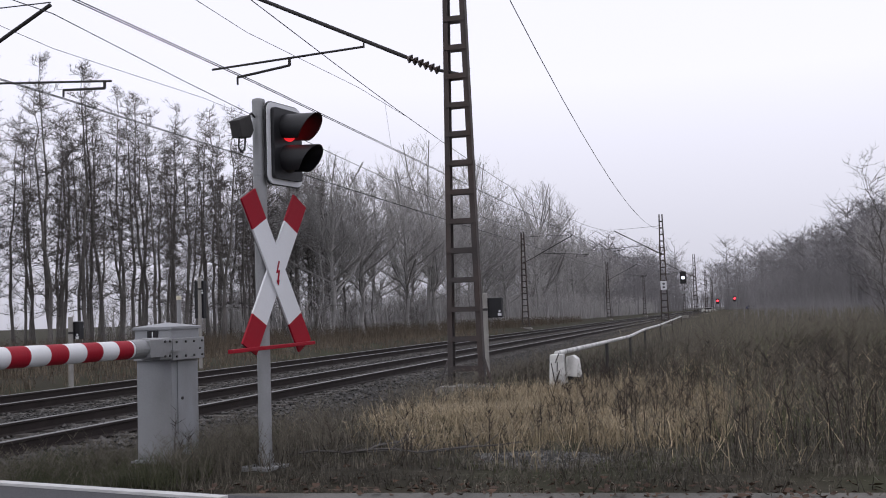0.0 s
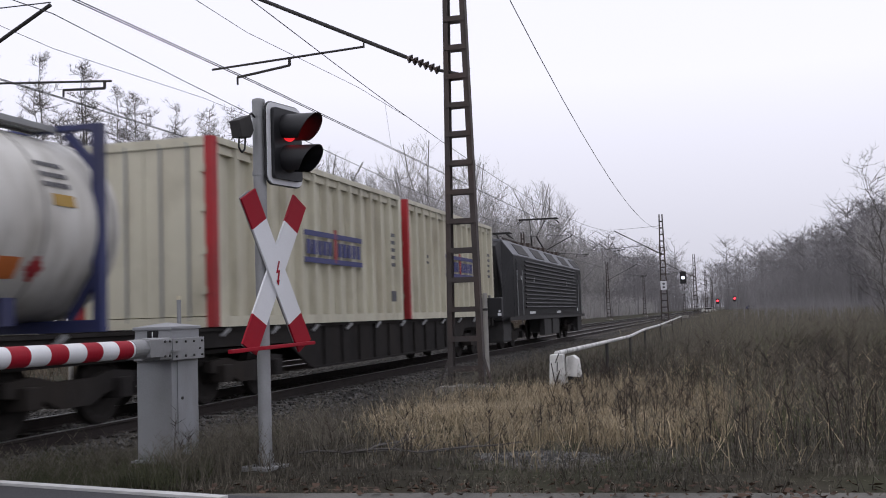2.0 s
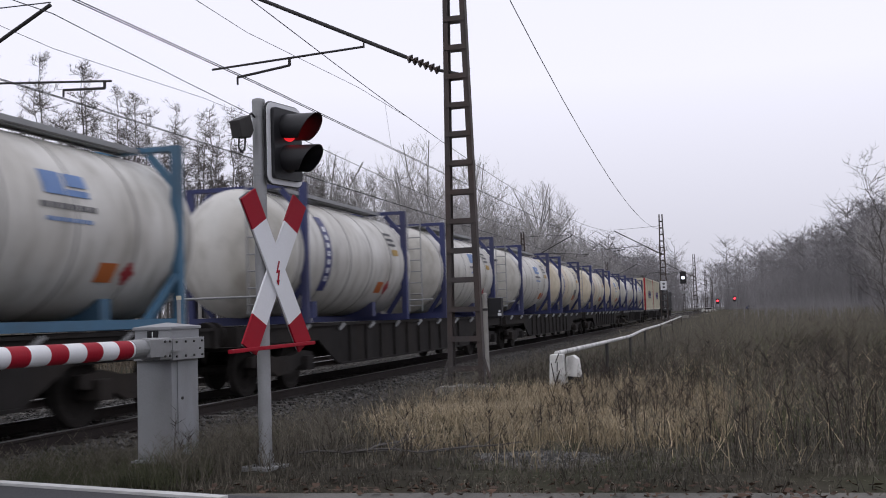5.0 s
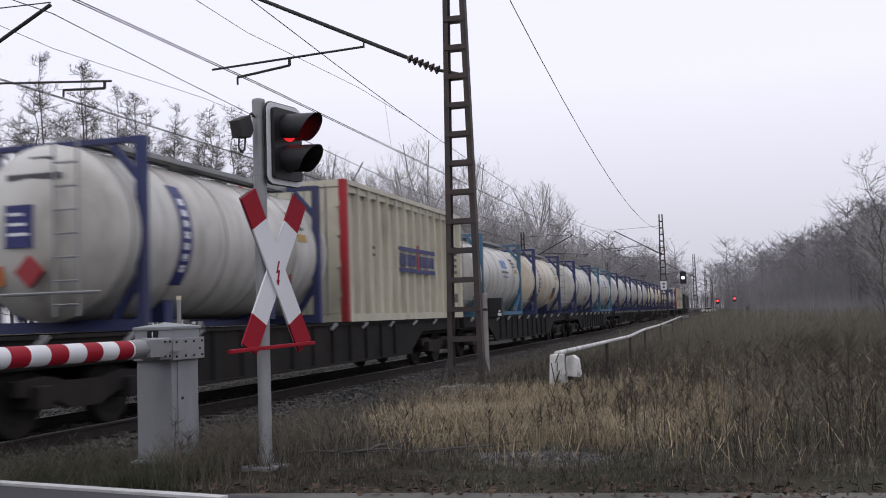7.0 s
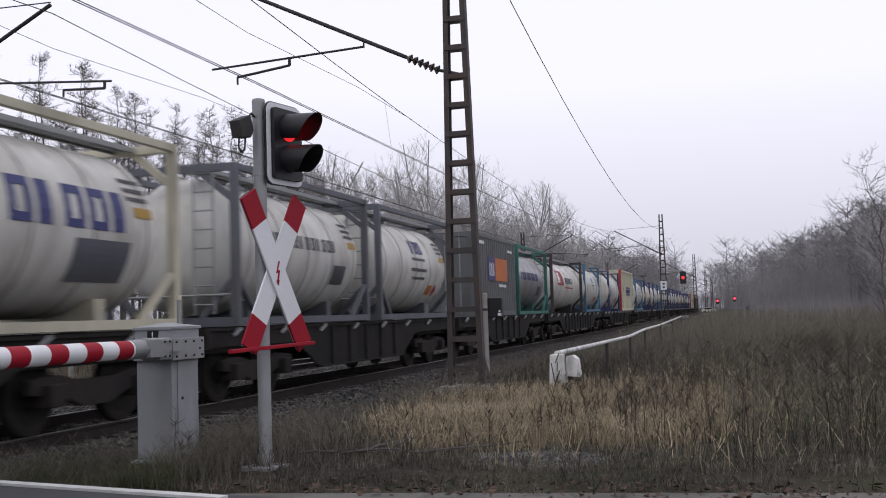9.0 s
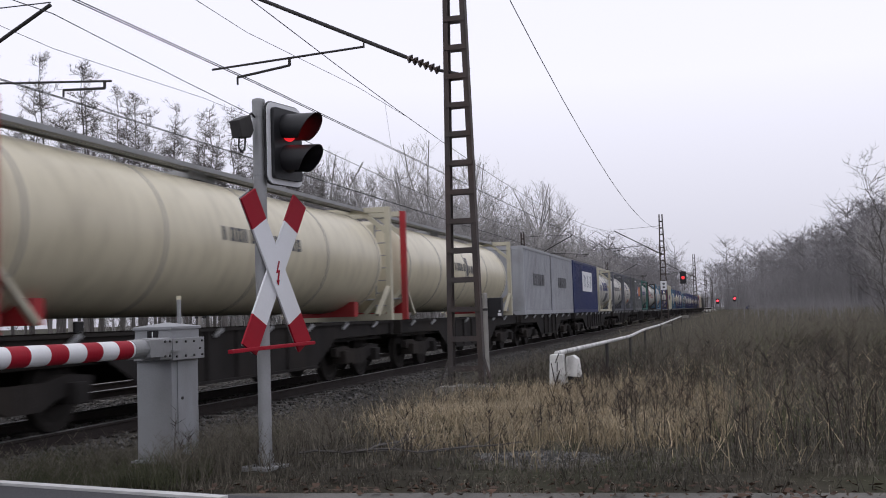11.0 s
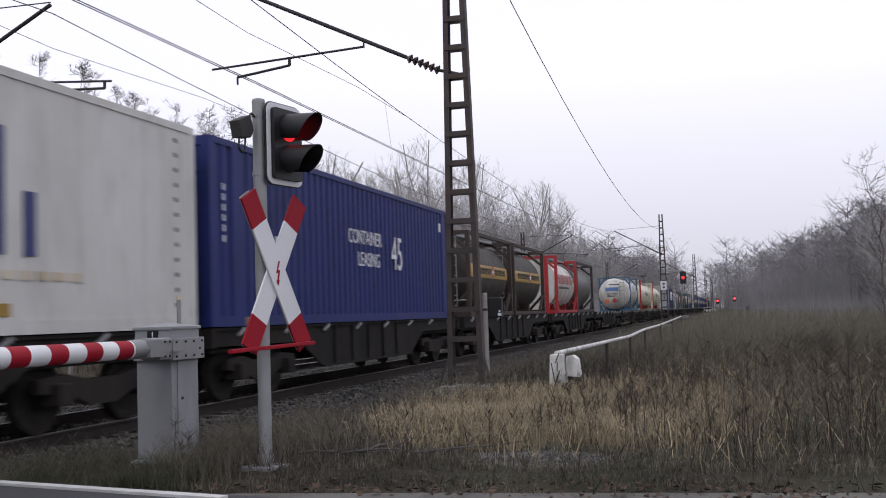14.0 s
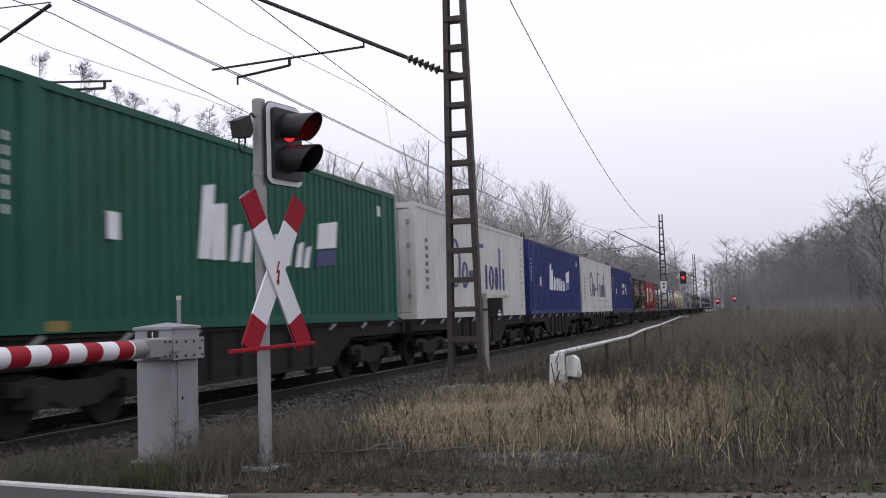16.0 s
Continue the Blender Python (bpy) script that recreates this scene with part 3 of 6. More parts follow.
def wire(name, label, pts, r, parent=None, n=5):
    """One unbroken thin wire through the points."""
    bm = bmesh.new()
    pts = [Vector(q) for q in pts]
    rings = []
    for i, c in enumerate(pts):
        d = (pts[min(i + 1, len(pts) - 1)] - pts[max(i - 1, 0)]).normalized()
        u = d.cross(Vector((0.31, 0.2, 0.93)))
        u = u.normalized() if u.length > 1e-3 else Vector((1, 0, 0))
        v = d.cross(u)
        rings.append([bm.verts.new(c + (u * math.cos(6.2832 * k / n) + v * math.sin(6.2832 * k / n)) * r) for k in range(n)])
    for r0, r1 in zip(rings, rings[1:]):
        for k in range(n):
            bm.faces.new((r0[k], r0[(k + 1) % n], r1[(k + 1) % n], r1[k]))
    return part(name, bm, M["wire"], parent, label)


def sag(a, b, drop, n=14):
    a, b = Vector(a), Vector(b)
    return [a.lerp(b, i / n) - Vector((0, 0, drop * 4 * (i / n) * (1 - i / n))) for i in range(n + 1)]


def build_line(x, supports):
    t = thing("overhead_line", "thin dark contact and carrier wires with droppers", "overhead line", group="overhead lines")
    ys = [supports[0] - 64] + list(supports) + [supports[-1] + 64]
    for k, (y0, y1) in enumerate(zip(ys, ys[1:])):
        s0, s1 = (0.2, -0.2) if k % 2 else (-0.2, 0.2)
        if y1 < -10:
            continue
        carrier = sag((x, y0, 7.45), (x, y1, 7.45), 1.0)
        wire("carrier_wire", "", carrier, 0.010, t)
        for dx in (-0.03, 0.03):
            wire("contact_wire", "", sag((x + s0 + dx, y0, 5.74), (x + s1 + dx, y1, 5.74), 0.04, 8), 0.0085, t)
        wire("stitch_wire", "", [(x, y0 + 10.5, 7.45 - 0.53), (x, y0 + 6, 6.95), (x, y0, 6.75)], 0.006, t)
        wire("stitch_wire", "", [(x, y1, 6.75), (x, y1 - 6, 6.95), (x, y1 - 10.5, 7.45 - 0.53)], 0.006, t)
        for j in range(1, 8):
            f = j / 8
            p = Vector(carrier[0]).lerp(Vector(carrier[-1]), f)
            zc = 7.45 - 1.0 * 4 * f * (1 - f)
            if f * (y1 - y0) < 8 or (1 - f) * (y1 - y0) < 8:
                zc -= 0.35
            q = Vector((x + s0 + (s1 - s0) * f, p.y, 5.75))
            wire("dropper", "", [(x, p.y, zc), tuple(q)], 0.0035, t)


build_line(0.0, MAST_Y)
build_line(-4.0, (17.1, 86.0, 147.6, 211.0))
feed = thing("feeder_line", "thin dark feeder wire along the mast tops", "feeder wire")
for k in range(3):
    xa, xb = (4.10, 3.6, 3.9, 3.9)[k:k + 2]
    wire("feeder_wire", "", sag((xa - 0.1, MAST_Y[k], 9.3 if k == 0 else 7.5), (xb - 0.1, MAST_Y[k + 1], 7.5), 1.6), 0.012, feed)


# ---- the train ----
def wheelset(parent, y):
    for s in (-1, 1):
        bm = bmesh.new()
        lathe(bm, [(s * 0.68, 0.47), (s * 0.715, 0.46), (s * 0.72, 0.455), (s * 0.80, 0.45), (s * 0.805, 0.38), (s * 0.775, 0.34), (s * 0.775, 0.16), (s * 0.84, 0.12), (s * 0.84, 0.03)], 16, "x", (0, y, 0.455))
        part("wheel", bm, M["wheel"], parent, smooth=True)
    bm = bmesh.new()
    tube(bm, (-0.95, y, 0.455), (0.95, y, 0.455), 0.08, n=10)
    part("axle", bm, M["wheel"], parent)


def bogie(parent, y):
    b = new("bogie")
    b.parent = parent
    b.matrix_basis = pose(0, y, 0)
    for s in (-1, 1):
        bm = bmesh.new()
        prism(bm, [(-1.25, 0.50), (-1.25, 0.66), (-0.75, 0.70), (-0.35, 0.62), (0.35, 0.62), (0.75, 0.70), (1.25, 0.66), (1.25, 0.50), (0.6, 0.42), (0.3, 0.30), (-0.3, 0.30), (-0.6, 0.42)], s * 0.96, s * 1.08, "x")
        part("side_frame", bm, M["wagon"], b)
        for yy in (-0.9, 0.9):
            bm = bmesh.new()
            box(bm, s * 0.98 - 0.1, s * 0.98 + 0.12 * s + 0.1, yy - 0.14, yy + 0.14, 0.34, 0.60)
            part("axle_box", bm, M["wagon"], b, bevel=0.02)
        for yy in (-0.12, 0.12):
            bm = bmesh.new()
            tube(bm, (s * 1.02, yy, 0.36), (s * 1.02, yy, 0.60), 0.07, n=10)
            part("spring", bm, M["wheel"], b)
    wheelset(b, -0.9)
    wheelset(b, 0.9)
    return b


WAGON_CACHE = {}


def build_wagon(y_rear, length, deep=True):
    key = round(length, 1)
    m = pose(0, y_rear, 0)
    if key in WAGON_CACHE:
        w = copy_thing(WAGON_CACHE[key], m)
    else:
        w = thing("flat_wagon", "grimy dark brown container flat wagon on two bogies", "rail wagon", m, group="container wagons of the train")
        L = length
        for s in (-1, 1):
            bm = bmesh.new()
            belly = [(0.35, 1.14), (L - 0.35, 1.14), (L - 0.35, 0.88), (L - 3.6, 0.86), (L - 4.6, 0.37), (4.6, 0.37), (3.6, 0.86), (0.35, 0.88)]
            prism(bm, belly, s * 1.10, s * 1.14, "x")
            part("side_sill", bm, M["wagon"], w)
            bm = bmesh.new()
            box(bm, s * 1.12 - 0.06, s * 1.12 + 0.06, 0.3, L - 0.3, 1.12, 1.165)
            box(bm, s * 1.12 - 0.07, s * 1.12 + 0.07, 4.6, L - 4.6, 0.35, 0.39)
            part("sill_flange", bm, M["wagon"], w)
            y = 5.2
            while y < L - 5.0:
                bm = bmesh.new()
                box(bm, s * 1.14, s * 1.19, y - 0.02, y + 0.02, 0.39, 1.12)
                part("rib", bm, M["wagon"], w)
                y += 0.95
            y = 1.2
            while y < L - 1:
                bm = bmesh.new()
                beam(bm, (s * 1.15, y - 0.06, 1.04), (s * 1.22, y + 0.06, 1.15), 0.07, 0.05)
                part("spigot", bm, M["galv"], w, "pale folding container spigot")
                y += 1.75
        bm = bmesh.new()
        for xx in (-0.45, 0.45):
            box(bm, xx - 0.08, xx + 0.08, 0.3, L - 0.3, 0.82, 1.12)
        y = 0.35
        while y < L - 0.2:
            box(bm, -1.1, 1.1, y - 0.06, y + 0.06, 0.9, 1.13)
            y += 1.9
        part("underframe", bm, M["wagon"], w)
        bm = bmesh.new()
        box(bm, -0.5, 0.5, L / 2 - 1.0, L / 2 + 0.4, 0.55, 0.85)
        tube(bm, (-0.2, L / 2 + 0.7, 0.7), (-0.2, L / 2 + 1.9, 0.7), 0.18, n=12)
        part("brake_gear", bm, M["wagon"], w)
        bm = bmesh.new()
        box(bm, -1.0, 1.0, 0.5, L - 0.5, 0.78, 0.84)
        part("belly_plate", bm, M["wagon"], w)
        for ye, d in ((0.3, -1), (L - 0.3, 1)):
            bm = bmesh.new()
            box(bm, -1.2, 1.2, ye - 0.06, ye + 0.06, 0.86, 1.16)
            part("headstock", bm, M["wagon"], w)
            for xx in (-0.875, 0.875):
                bm = bmesh.new()
                tube(bm, (xx, ye, 1.05), (xx, ye + d * 0.2, 1.05), 0.09, n=10)
                lathe(bm, [(d * 0.2, 0.2), (d * 0.27, 0.21)], 16, "y", (xx, ye, 1.05))
                part("buffer", bm, M["wagon"], w)
        bogie(w, 2.2)
        bogie(w, L - 2.2)
        WAGON_CACHE[key] = w
    MOVING.append((w, 0, y_rear, 0))
    return w


DECK = 1.18


def mark(bm, y0, y1, z0, z1, x=1.24):
    """A flat field of paint on the flank that faces +x."""
    box(bm, x, x + 0.006, y0, y1, z0, z1)


def frame_posts(bm, L, H, W=1.22, p=0.13):
    for y in (0, L - p):
        for x in (-W, W - p):
            box(bm, x, x + p, y, y + p, 0, H)
        box(bm, -W, W, y, y + p, 0.0, 0.14)
        box(bm, -W, W, y, y + p, H - 0.12, H)


def build_tank(y_rear, shell="tank", frame="f_blue", L=6.06, H=2.59, style="", label="", rails=True, braces=True, over=0.0, frame2=None):
    t = thing("tank_container", label, "tank container", pose(0, y_rear, DECK), group="tank containers on the train")
    R = 1.18 if over else 1.13
    zc = H / 2 + 0.02
    a, b = 0.42 - over, L - 0.42 + over
    bm = bmesh.new()
    lathe(bm, [(a - 0.36, 0.10), (a - 0.34, 0.45), (a - 0.25, 0.80), (a - 0.10, 1.02), (a, R - 0.06), (a + 0.08, R), (b - 0.08, R), (b, R - 0.06), (b + 0.10, 1.02), (b + 0.25, 0.80), (b + 0.34, 0.45), (b + 0.36, 0.10)], 44, "y", (0, 0, zc))
    part("tank_shell", bm, M[shell], t, smooth=True)
    nb = 6 if over else 5
    for k in range(nb):
        y = a + 0.25 + (b - a - 0.5) * k / (nb - 1)
        bm = bmesh.new()
        lathe(bm, [(y - 0.022, R - 0.02), (y - 0.022, R + 0.006), (y + 0.022, R + 0.006), (y + 0.022, R - 0.02)], 44, "y", (0, 0, zc))
        part("cladding_band", bm, M["f_grey" if shell == "brown_tank" else "band"], t, smooth=True)
    p = 0.13
    for y in (0, L - p):
        for x in (-1.22, 1.22 - p):
            bm = bmesh.new()
            box(bm, x, x + p, y, y + p, 0, H)
            part("corner_post", bm, M[frame if y == 0 or not frame2 else frame2], t, bevel=0.008)
        for z0, z1 in ((0.0, 0.15), (H - (0.075 if over else 0.12), H)):
            bm = bmesh.new()
            box(bm, -1.09, 1.09, y, y + p, z0, z1)
            part("end_beam", bm, M[frame2 or frame], t)
        for sx in (-1, 1):
            for zz, dz in ((0.15, 0.62), (H - 0.10, -0.50)):
                bm = bmesh.new()
                beam(bm, (sx * 1.15, y + p / 2, zz + dz), (sx * (0.72 if over else 0.55), y + p / 2, zz), 0.10, 0.07, up=(0, 1, 0))
                part("corner_brace", bm, M[frame2 or frame], t)
    for sx in (-1, 1):
        if rails:
            bm = bmesh.new()
            box(bm, sx * 1.16 - 0.05, sx * 1.16 + 0.05, p, L - p, 0.02, 0.14)
            part("bottom_rail", bm, M[frame], t)
        if not over and shell not in ("silo",) and "brandred" not in style and frame != "f_red":
            bm = bmesh.new()
            box(bm, sx * 1.16 - 0.05, sx * 1.16 + 0.05, p, L - p, H - 0.11, H - 0.005)
            part("top_rail", bm, M[frame], t, bevel=0.006)
        if braces:
            for y, d in ((p, 1), (L - p, -1)):
                bm = bmesh.new()
                beam(bm, (sx * 1.15, y, 0.75), (sx * 1.12, y + d * 0.72, 0.12), 0.09, 0.07)
                part("side_brace", bm, M[frame2 or frame], t)
    for yy in (1.3, L - 1.3):
        bm = bmesh.new()
        box(bm, -0.8, 0.8, yy - 0.12, yy + 0.12, 0.1, 0.42)
        part("saddle", bm, M[frame], t)
    YE = a - 0.40
    # walkway, manlid and the end ladder
    bm = bmesh.new()
    for xx in (0.30, 0.42, 0.54):
        box(bm, xx - 0.045, xx + 0.045, 0.1, L - 0.1, H - 0.06, H - 0.03)
    box(bm, 0.24, 0.27, 0.1, L - 0.1, H - 0.09, H - 0.02)
    box(bm, 0.57, 0.60, 0.1, L - 0.1, H - 0.09, H - 0.02)
    part("walkway", bm, M["galv"], t, "galvanised top walkway")
    bm = bmesh.new()
    tube(bm, (0, L / 2, zc + R - 0.05), (0, L / 2, H - 0.02), 0.28, n=18)
    box(bm, -0.35, 0.35, L / 2 - 0.9, L / 2 - 0.4, zc + R - 0.04, H - 0.05)
    part("manlid", bm, M["galv"], t)
    bm = bmesh.new()
    for xx in (0.45, 0.80):
        tube(bm, (xx, YE, 0.2), (xx, YE, H + 0.05), 0.018, n=6)
    for k in range(8):
        tube(bm, (0.45, YE, 0.35 + k * 0.3), (0.80, YE, 0.35 + k * 0.3), 0.014, n=6)
    part("ladder", bm, M["galv"], t)
    bm = bmesh.new()
    tube(bm, (-1.1, YE, 0.50), (1.1, YE, 0.50), 0.022, n=6)
    part("end_rail", bm, M["galv"], t)
    # flank marks lie on the curve of the shell
    def curved(bm, y0, y1, z0, z1, n=6):
        for i in range(n):
            q = []
            for zz in (z0 + (z1 - z0) * i / n, z0 + (z1 - z0) * (i + 1) / n):
                x = math.sqrt(max(0.01, (R + 0.012) ** 2 - (zz - zc) ** 2))
                q.append((x, zz))
            v = [bm.verts.new((q[0][0], y0, q[0][1])), bm.verts.new((q[0][0], y1, q[0][1])), bm.verts.new((q[1][0], y1, q[1][1])), bm.verts.new((q[1][0], y0, q[1][1]))]
            bm.faces.new(v)
            w = [bm.verts.new((vv.co.x - 0.01, vv.co.y, vv.co.z)) for vv in v]
            bm.faces.new(w[::-1])
    def bars(name, m, y0, y1, z0, z1, count, seed, gap=0.3):
        bm = bmesh.new()
        step = (y1 - y0) / count
        for k in range(count):
            a0, a1 = y0 + k * step, y0 + (k + 1 - gap) * step
            if z1 - z0 < 0.15 or (k * 5 + seed) % 3 == 0:
                curved(bm, a0, a1 - (0.3 * step if z1 - z0 > 0.15 else 0), z0, z1, 3)
            else:
                e = (a1 - a0) * 0.3
                curved(bm, a0, a0 + e, z0, z1, 3)
                curved(bm, a1 - e, a1, z0, z1, 3)
                curved(bm, a0 + e, a1 - e, z0, z0 + (z1 - z0) * 0.2, 1)
                curved(bm, a0 + e, a1 - e, z1 - (z1 - z0) * 0.2, z1, 1)
        part(name, bm, M[m], t)
    for st in style.split():
        if st == "bluemark":
            bm = bmesh.new()
            curved(bm, 3.1, 3.48, 1.62, 1.90)
            curved(bm, 3.56, 3.95, 1.74, 1.90)
            curved(bm, 3.52, 3.95, 1.62, 1.70)
            part("brand_mark", bm, M["lettering_blue"], t, "blue brand shape")
            bars("lettering_bar", "lettering_grey", 3.0, 4.1, 1.45, 1.52, 6, 1)
            bars("lettering_bar", "lettering_blue", 3.1, 4.0, 1.30, 1.35, 5, 1)
        elif st == "navymark":
            bars("brand_mark", "lettering_navy", 2.75, 3.75, 1.62, 1.95, 3, 3, 0.25)
            bars("lettering_bar", "lettering_grey", 2.7, 3.8, 1.45, 1.52, 6, 1)
            bars("lettering_bar", "lettering_grey", 2.6, 3.9, 1.18, 1.26, 7, 1)
            bars("lettering_bar", "lettering_grey", 2.7, 3.8, 0.98, 1.05, 6, 1)
        elif st == "navyband":
            bm = bmesh.new()
            curved(bm, 1.00, 1.32, 0.62, 2.05, 12)
            part("brand_band", bm, M["lettering_navy"], t, "tall navy brand band")
            bm = bmesh.new()
            for k in range(7):
                curved(bm, 1.10, 1.23, 0.80 + k * 0.16, 0.90 + k * 0.16, 2)
            part("lettering_bar", bm, M["lettering_white"], t)
        elif st == "hazard":
            bm = bmesh.new()
            curved(bm, 4.25, 4.62, 0.62, 0.86)
            part("orange_placard", bm, M["placard_orange"], t, "orange hazard placard")
            bm = bmesh.new()
            for k in range(6):
                h = 0.17 * (1 - abs(k - 2.5) / 3)
                curved(bm, 4.75 + k * 0.05, 4.80 + k * 0.05, 0.74 - h, 0.74 + h, 2)
            part("red_placard", bm, M["lettering_red"], t, "red hazard diamond")
        elif st == "smalltext":
            for z in (1.95, 1.82, 1.70):
                bars("lettering_bar", "lettering_grey", 5.0, 5.5, z, z + 0.06, 5, 2)
            bm = bmesh.new()
            curved(bm, 5.1, 5.5, 1.48, 1.62)
            part("yellow_label", bm, M["yellow"], t, "yellow hazard label")
        elif st == "navytext":
            bars("lettering_bar", "lettering_navy", 1.0, 4.4, 1.32, 1.62, 12, 3, 0.35)
        elif st == "bigtext":
            bars("lettering_bar", "lettering_navy", 2.65, 5.1, 1.26, 1.78, 5, 4, 0.22)
            bars("lettering_bar", "lettering_navy", 0.9, 2.2, 1.26, 1.6, 3, 3, 0.45)
            bm = bmesh.new()
            curved(bm, 3.85, 5.0, 0.62, 1.14)
            part("grey_panel", bm, M["f_grey"], t, "dirty grey panel under the lettering")
        elif st == "greytext":
            bars("lettering_bar", "lettering_grey", 1.1, 4.5, 1.36, 1.60, 13, 3, 0.35)
        elif st == "silotext":
            bars("lettering_bar", "lettering_grey", L * 0.40, L * 0.40 + 1.2, 1.34, 1.56, 5, 3, 0.3)
            bars("lettering_bar", "lettering_grey", L * 0.40 + 1.6, L * 0.40 + 3.0, 1.30, 1.52, 6, 3, 0.3)
            bm = bmesh.new()
            curved(bm, L * 0.40 + 1.3, L * 0.40 + 1.5, 1.2, 1.75)
            part("brand_flame", bm, M["lettering_grey"], t)
        elif st == "dirt":
            bm = bmesh.new()
            curved(bm, 4.3, 4.95, 0.75, 1.12)
            part("dark_label", bm, M["lettering_grey"], t, "dark sooty label panel")
        elif st == "redtext":
            bars("lettering_bar", "lettering_red", 0.9, 5.0, 1.35, 1.78, 10, 4, 0.3)
            bm = bmesh.new()
            curved(bm, 0.9, 3.9, 1.12, 1.22)
            part("underline", bm, M["lettering_grey"], t)
        elif st == "yellowband":
            bm = bmesh.new()
            curved(bm, 0.45, L - 0.45, 1.22, 1.62)
            part("colour_band", bm, M["yellow"], t, "ochre yellow band along the flank")
            bm = bmesh.new()
            for k in range(16):
                if k not in (8, 9):
                    y0 = 1.0 + k * 0.27
                    box(bm, R + 0.010, R + 0.016, y0, y0 + 0.18, 1.33, 1.53)
            part("lettering_bar", bm, M["brown_tank"], t)
            bm = bmesh.new()
            prism(bm, [(3.38 + 0.17 * math.cos(k * 0.5236), 1.43 + 0.19 * math.sin(k * 0.5236)) for k in range(12)], R + 0.010, R + 0.017, "x")
            part("round_emblem", bm, M["lettering_red"], t, "small red round emblem")
            bm = bmesh.new()
            box(bm, R + 0.018, R + 0.024, 3.26, 3.50, 1.405, 1.455)
            box(bm, R + 0.018, R + 0.0245, 3.355, 3.405, 1.32, 1.54)
            part("emblem_cross", bm, M["lettering_white"], t)
        elif st == "brandred":
            bm = bmesh.new()
            curved(bm, 1.9, 2.75, 1.28, 1.95)
            for k in range(3):
                curved(bm, 2.85 + k * 0.27, 3.03 + k * 0.27, 1.28, 1.95)
            curved(bm, 3.9, 6.3, 1.16, 1.22)
            part("brand_mark", bm, M["lettering_red"], t, "red brand blocks and line")
            bm = bmesh.new()
            curved(bm, 2.05, 2.6, 1.38, 1.86)
            part("brand_disc", bm, M["lettering_white"], t)
            bars("lettering_bar", "lettering_grey", 4.1, 6.2, 1.38, 1.66, 7, 5)
    if "endpanel" in style:
        bm = bmesh.new()
        prism(bm, [(-1.05, 0.7), (-0.6, 0.2), (0.6, 0.2), (1.05, 0.7), (1.05, H - 0.7), (0.6, H - 0.18), (-0.6, H - 0.18), (-1.05, H - 0.7)], 0.02, 0.05)
        part("end_panel", bm, M["tank"], t, "flat white end panel")
        for xx in (-0.72, 0.72):
            bm = bmesh.new()
            box(bm, xx - 0.09, xx + 0.09, 0.0, 0.06, 0.15, H - 0.12)
            part("end_upright", bm, M["f_red"], t)
        bm = bmesh.new()
        for k in range(5):
            box(bm, -0.45, 0.30 - 0.1 * (k % 2), 0.012, 0.019, 1.35 + 0.12 * k, 1.41 + 0.12 * k)
        part("lettering_bar", bm, M["lettering_grey"], t)
    if "endmarks" in style:
        bm = bmesh.new()
        box(bm, -0.1, 0.26, YE + 0.26, YE + 0.30, 2.24, 2.30)
        box(bm, -0.35, 0.45, YE + 0.12, YE + 0.16, 1.98, 2.06)
        part("lettering_bar", bm, M["lettering_grey"], t)
        bm = bmesh.new()
        if frame == "f_light":
            box(bm, -0.62, 0.36, YE + 0.03, YE + 0.08, 1.52, 1.80)
        else:
            box(bm, -0.30, 0.10, YE + 0.015, YE + 0.06, 1.10, 1.65)
        part("end_panel", bm, M["lettering_blue" if frame == "f_light" else "lettering_navy"], t, "blue brand panel")
        bm = bmesh.new()
        for k in range(3):
            box(bm, -0.5, 0.3 - 0.12 * k, YE + 0.02, YE + 0.06, 1.30 - 0.1 * k, 1.34 - 0.1 * k) if frame == "f_light" else box(bm, -0.25, 0.05 - 0.04 * k, YE + 0.008, YE + 0.013, 1.25 + 0.13 * k, 1.29 + 0.13 * k)
        part("lettering_bar", bm, M["lettering_grey" if frame == "f_light" else "lettering_white"], t)
        bm = bmesh.new()
        box(bm, -0.72, -0.40, YE + 0.08, YE + 0.13, 0.62, 0.88)
        part("orange_placard", bm, M["placard_orange"], t, "orange hazard placard")
        bm = bmesh.new()
        prism(bm, [(0.05, 0.58), (0.26, 0.79), (0.05, 1.0), (-0.16, 0.79)], YE + 0.015, YE + 0.06)
        part("red_placard", bm, M["lettering_red"], t, "red hazard diamond")
    MOVING.append((t, 0, y_rear, DECK))
    return t


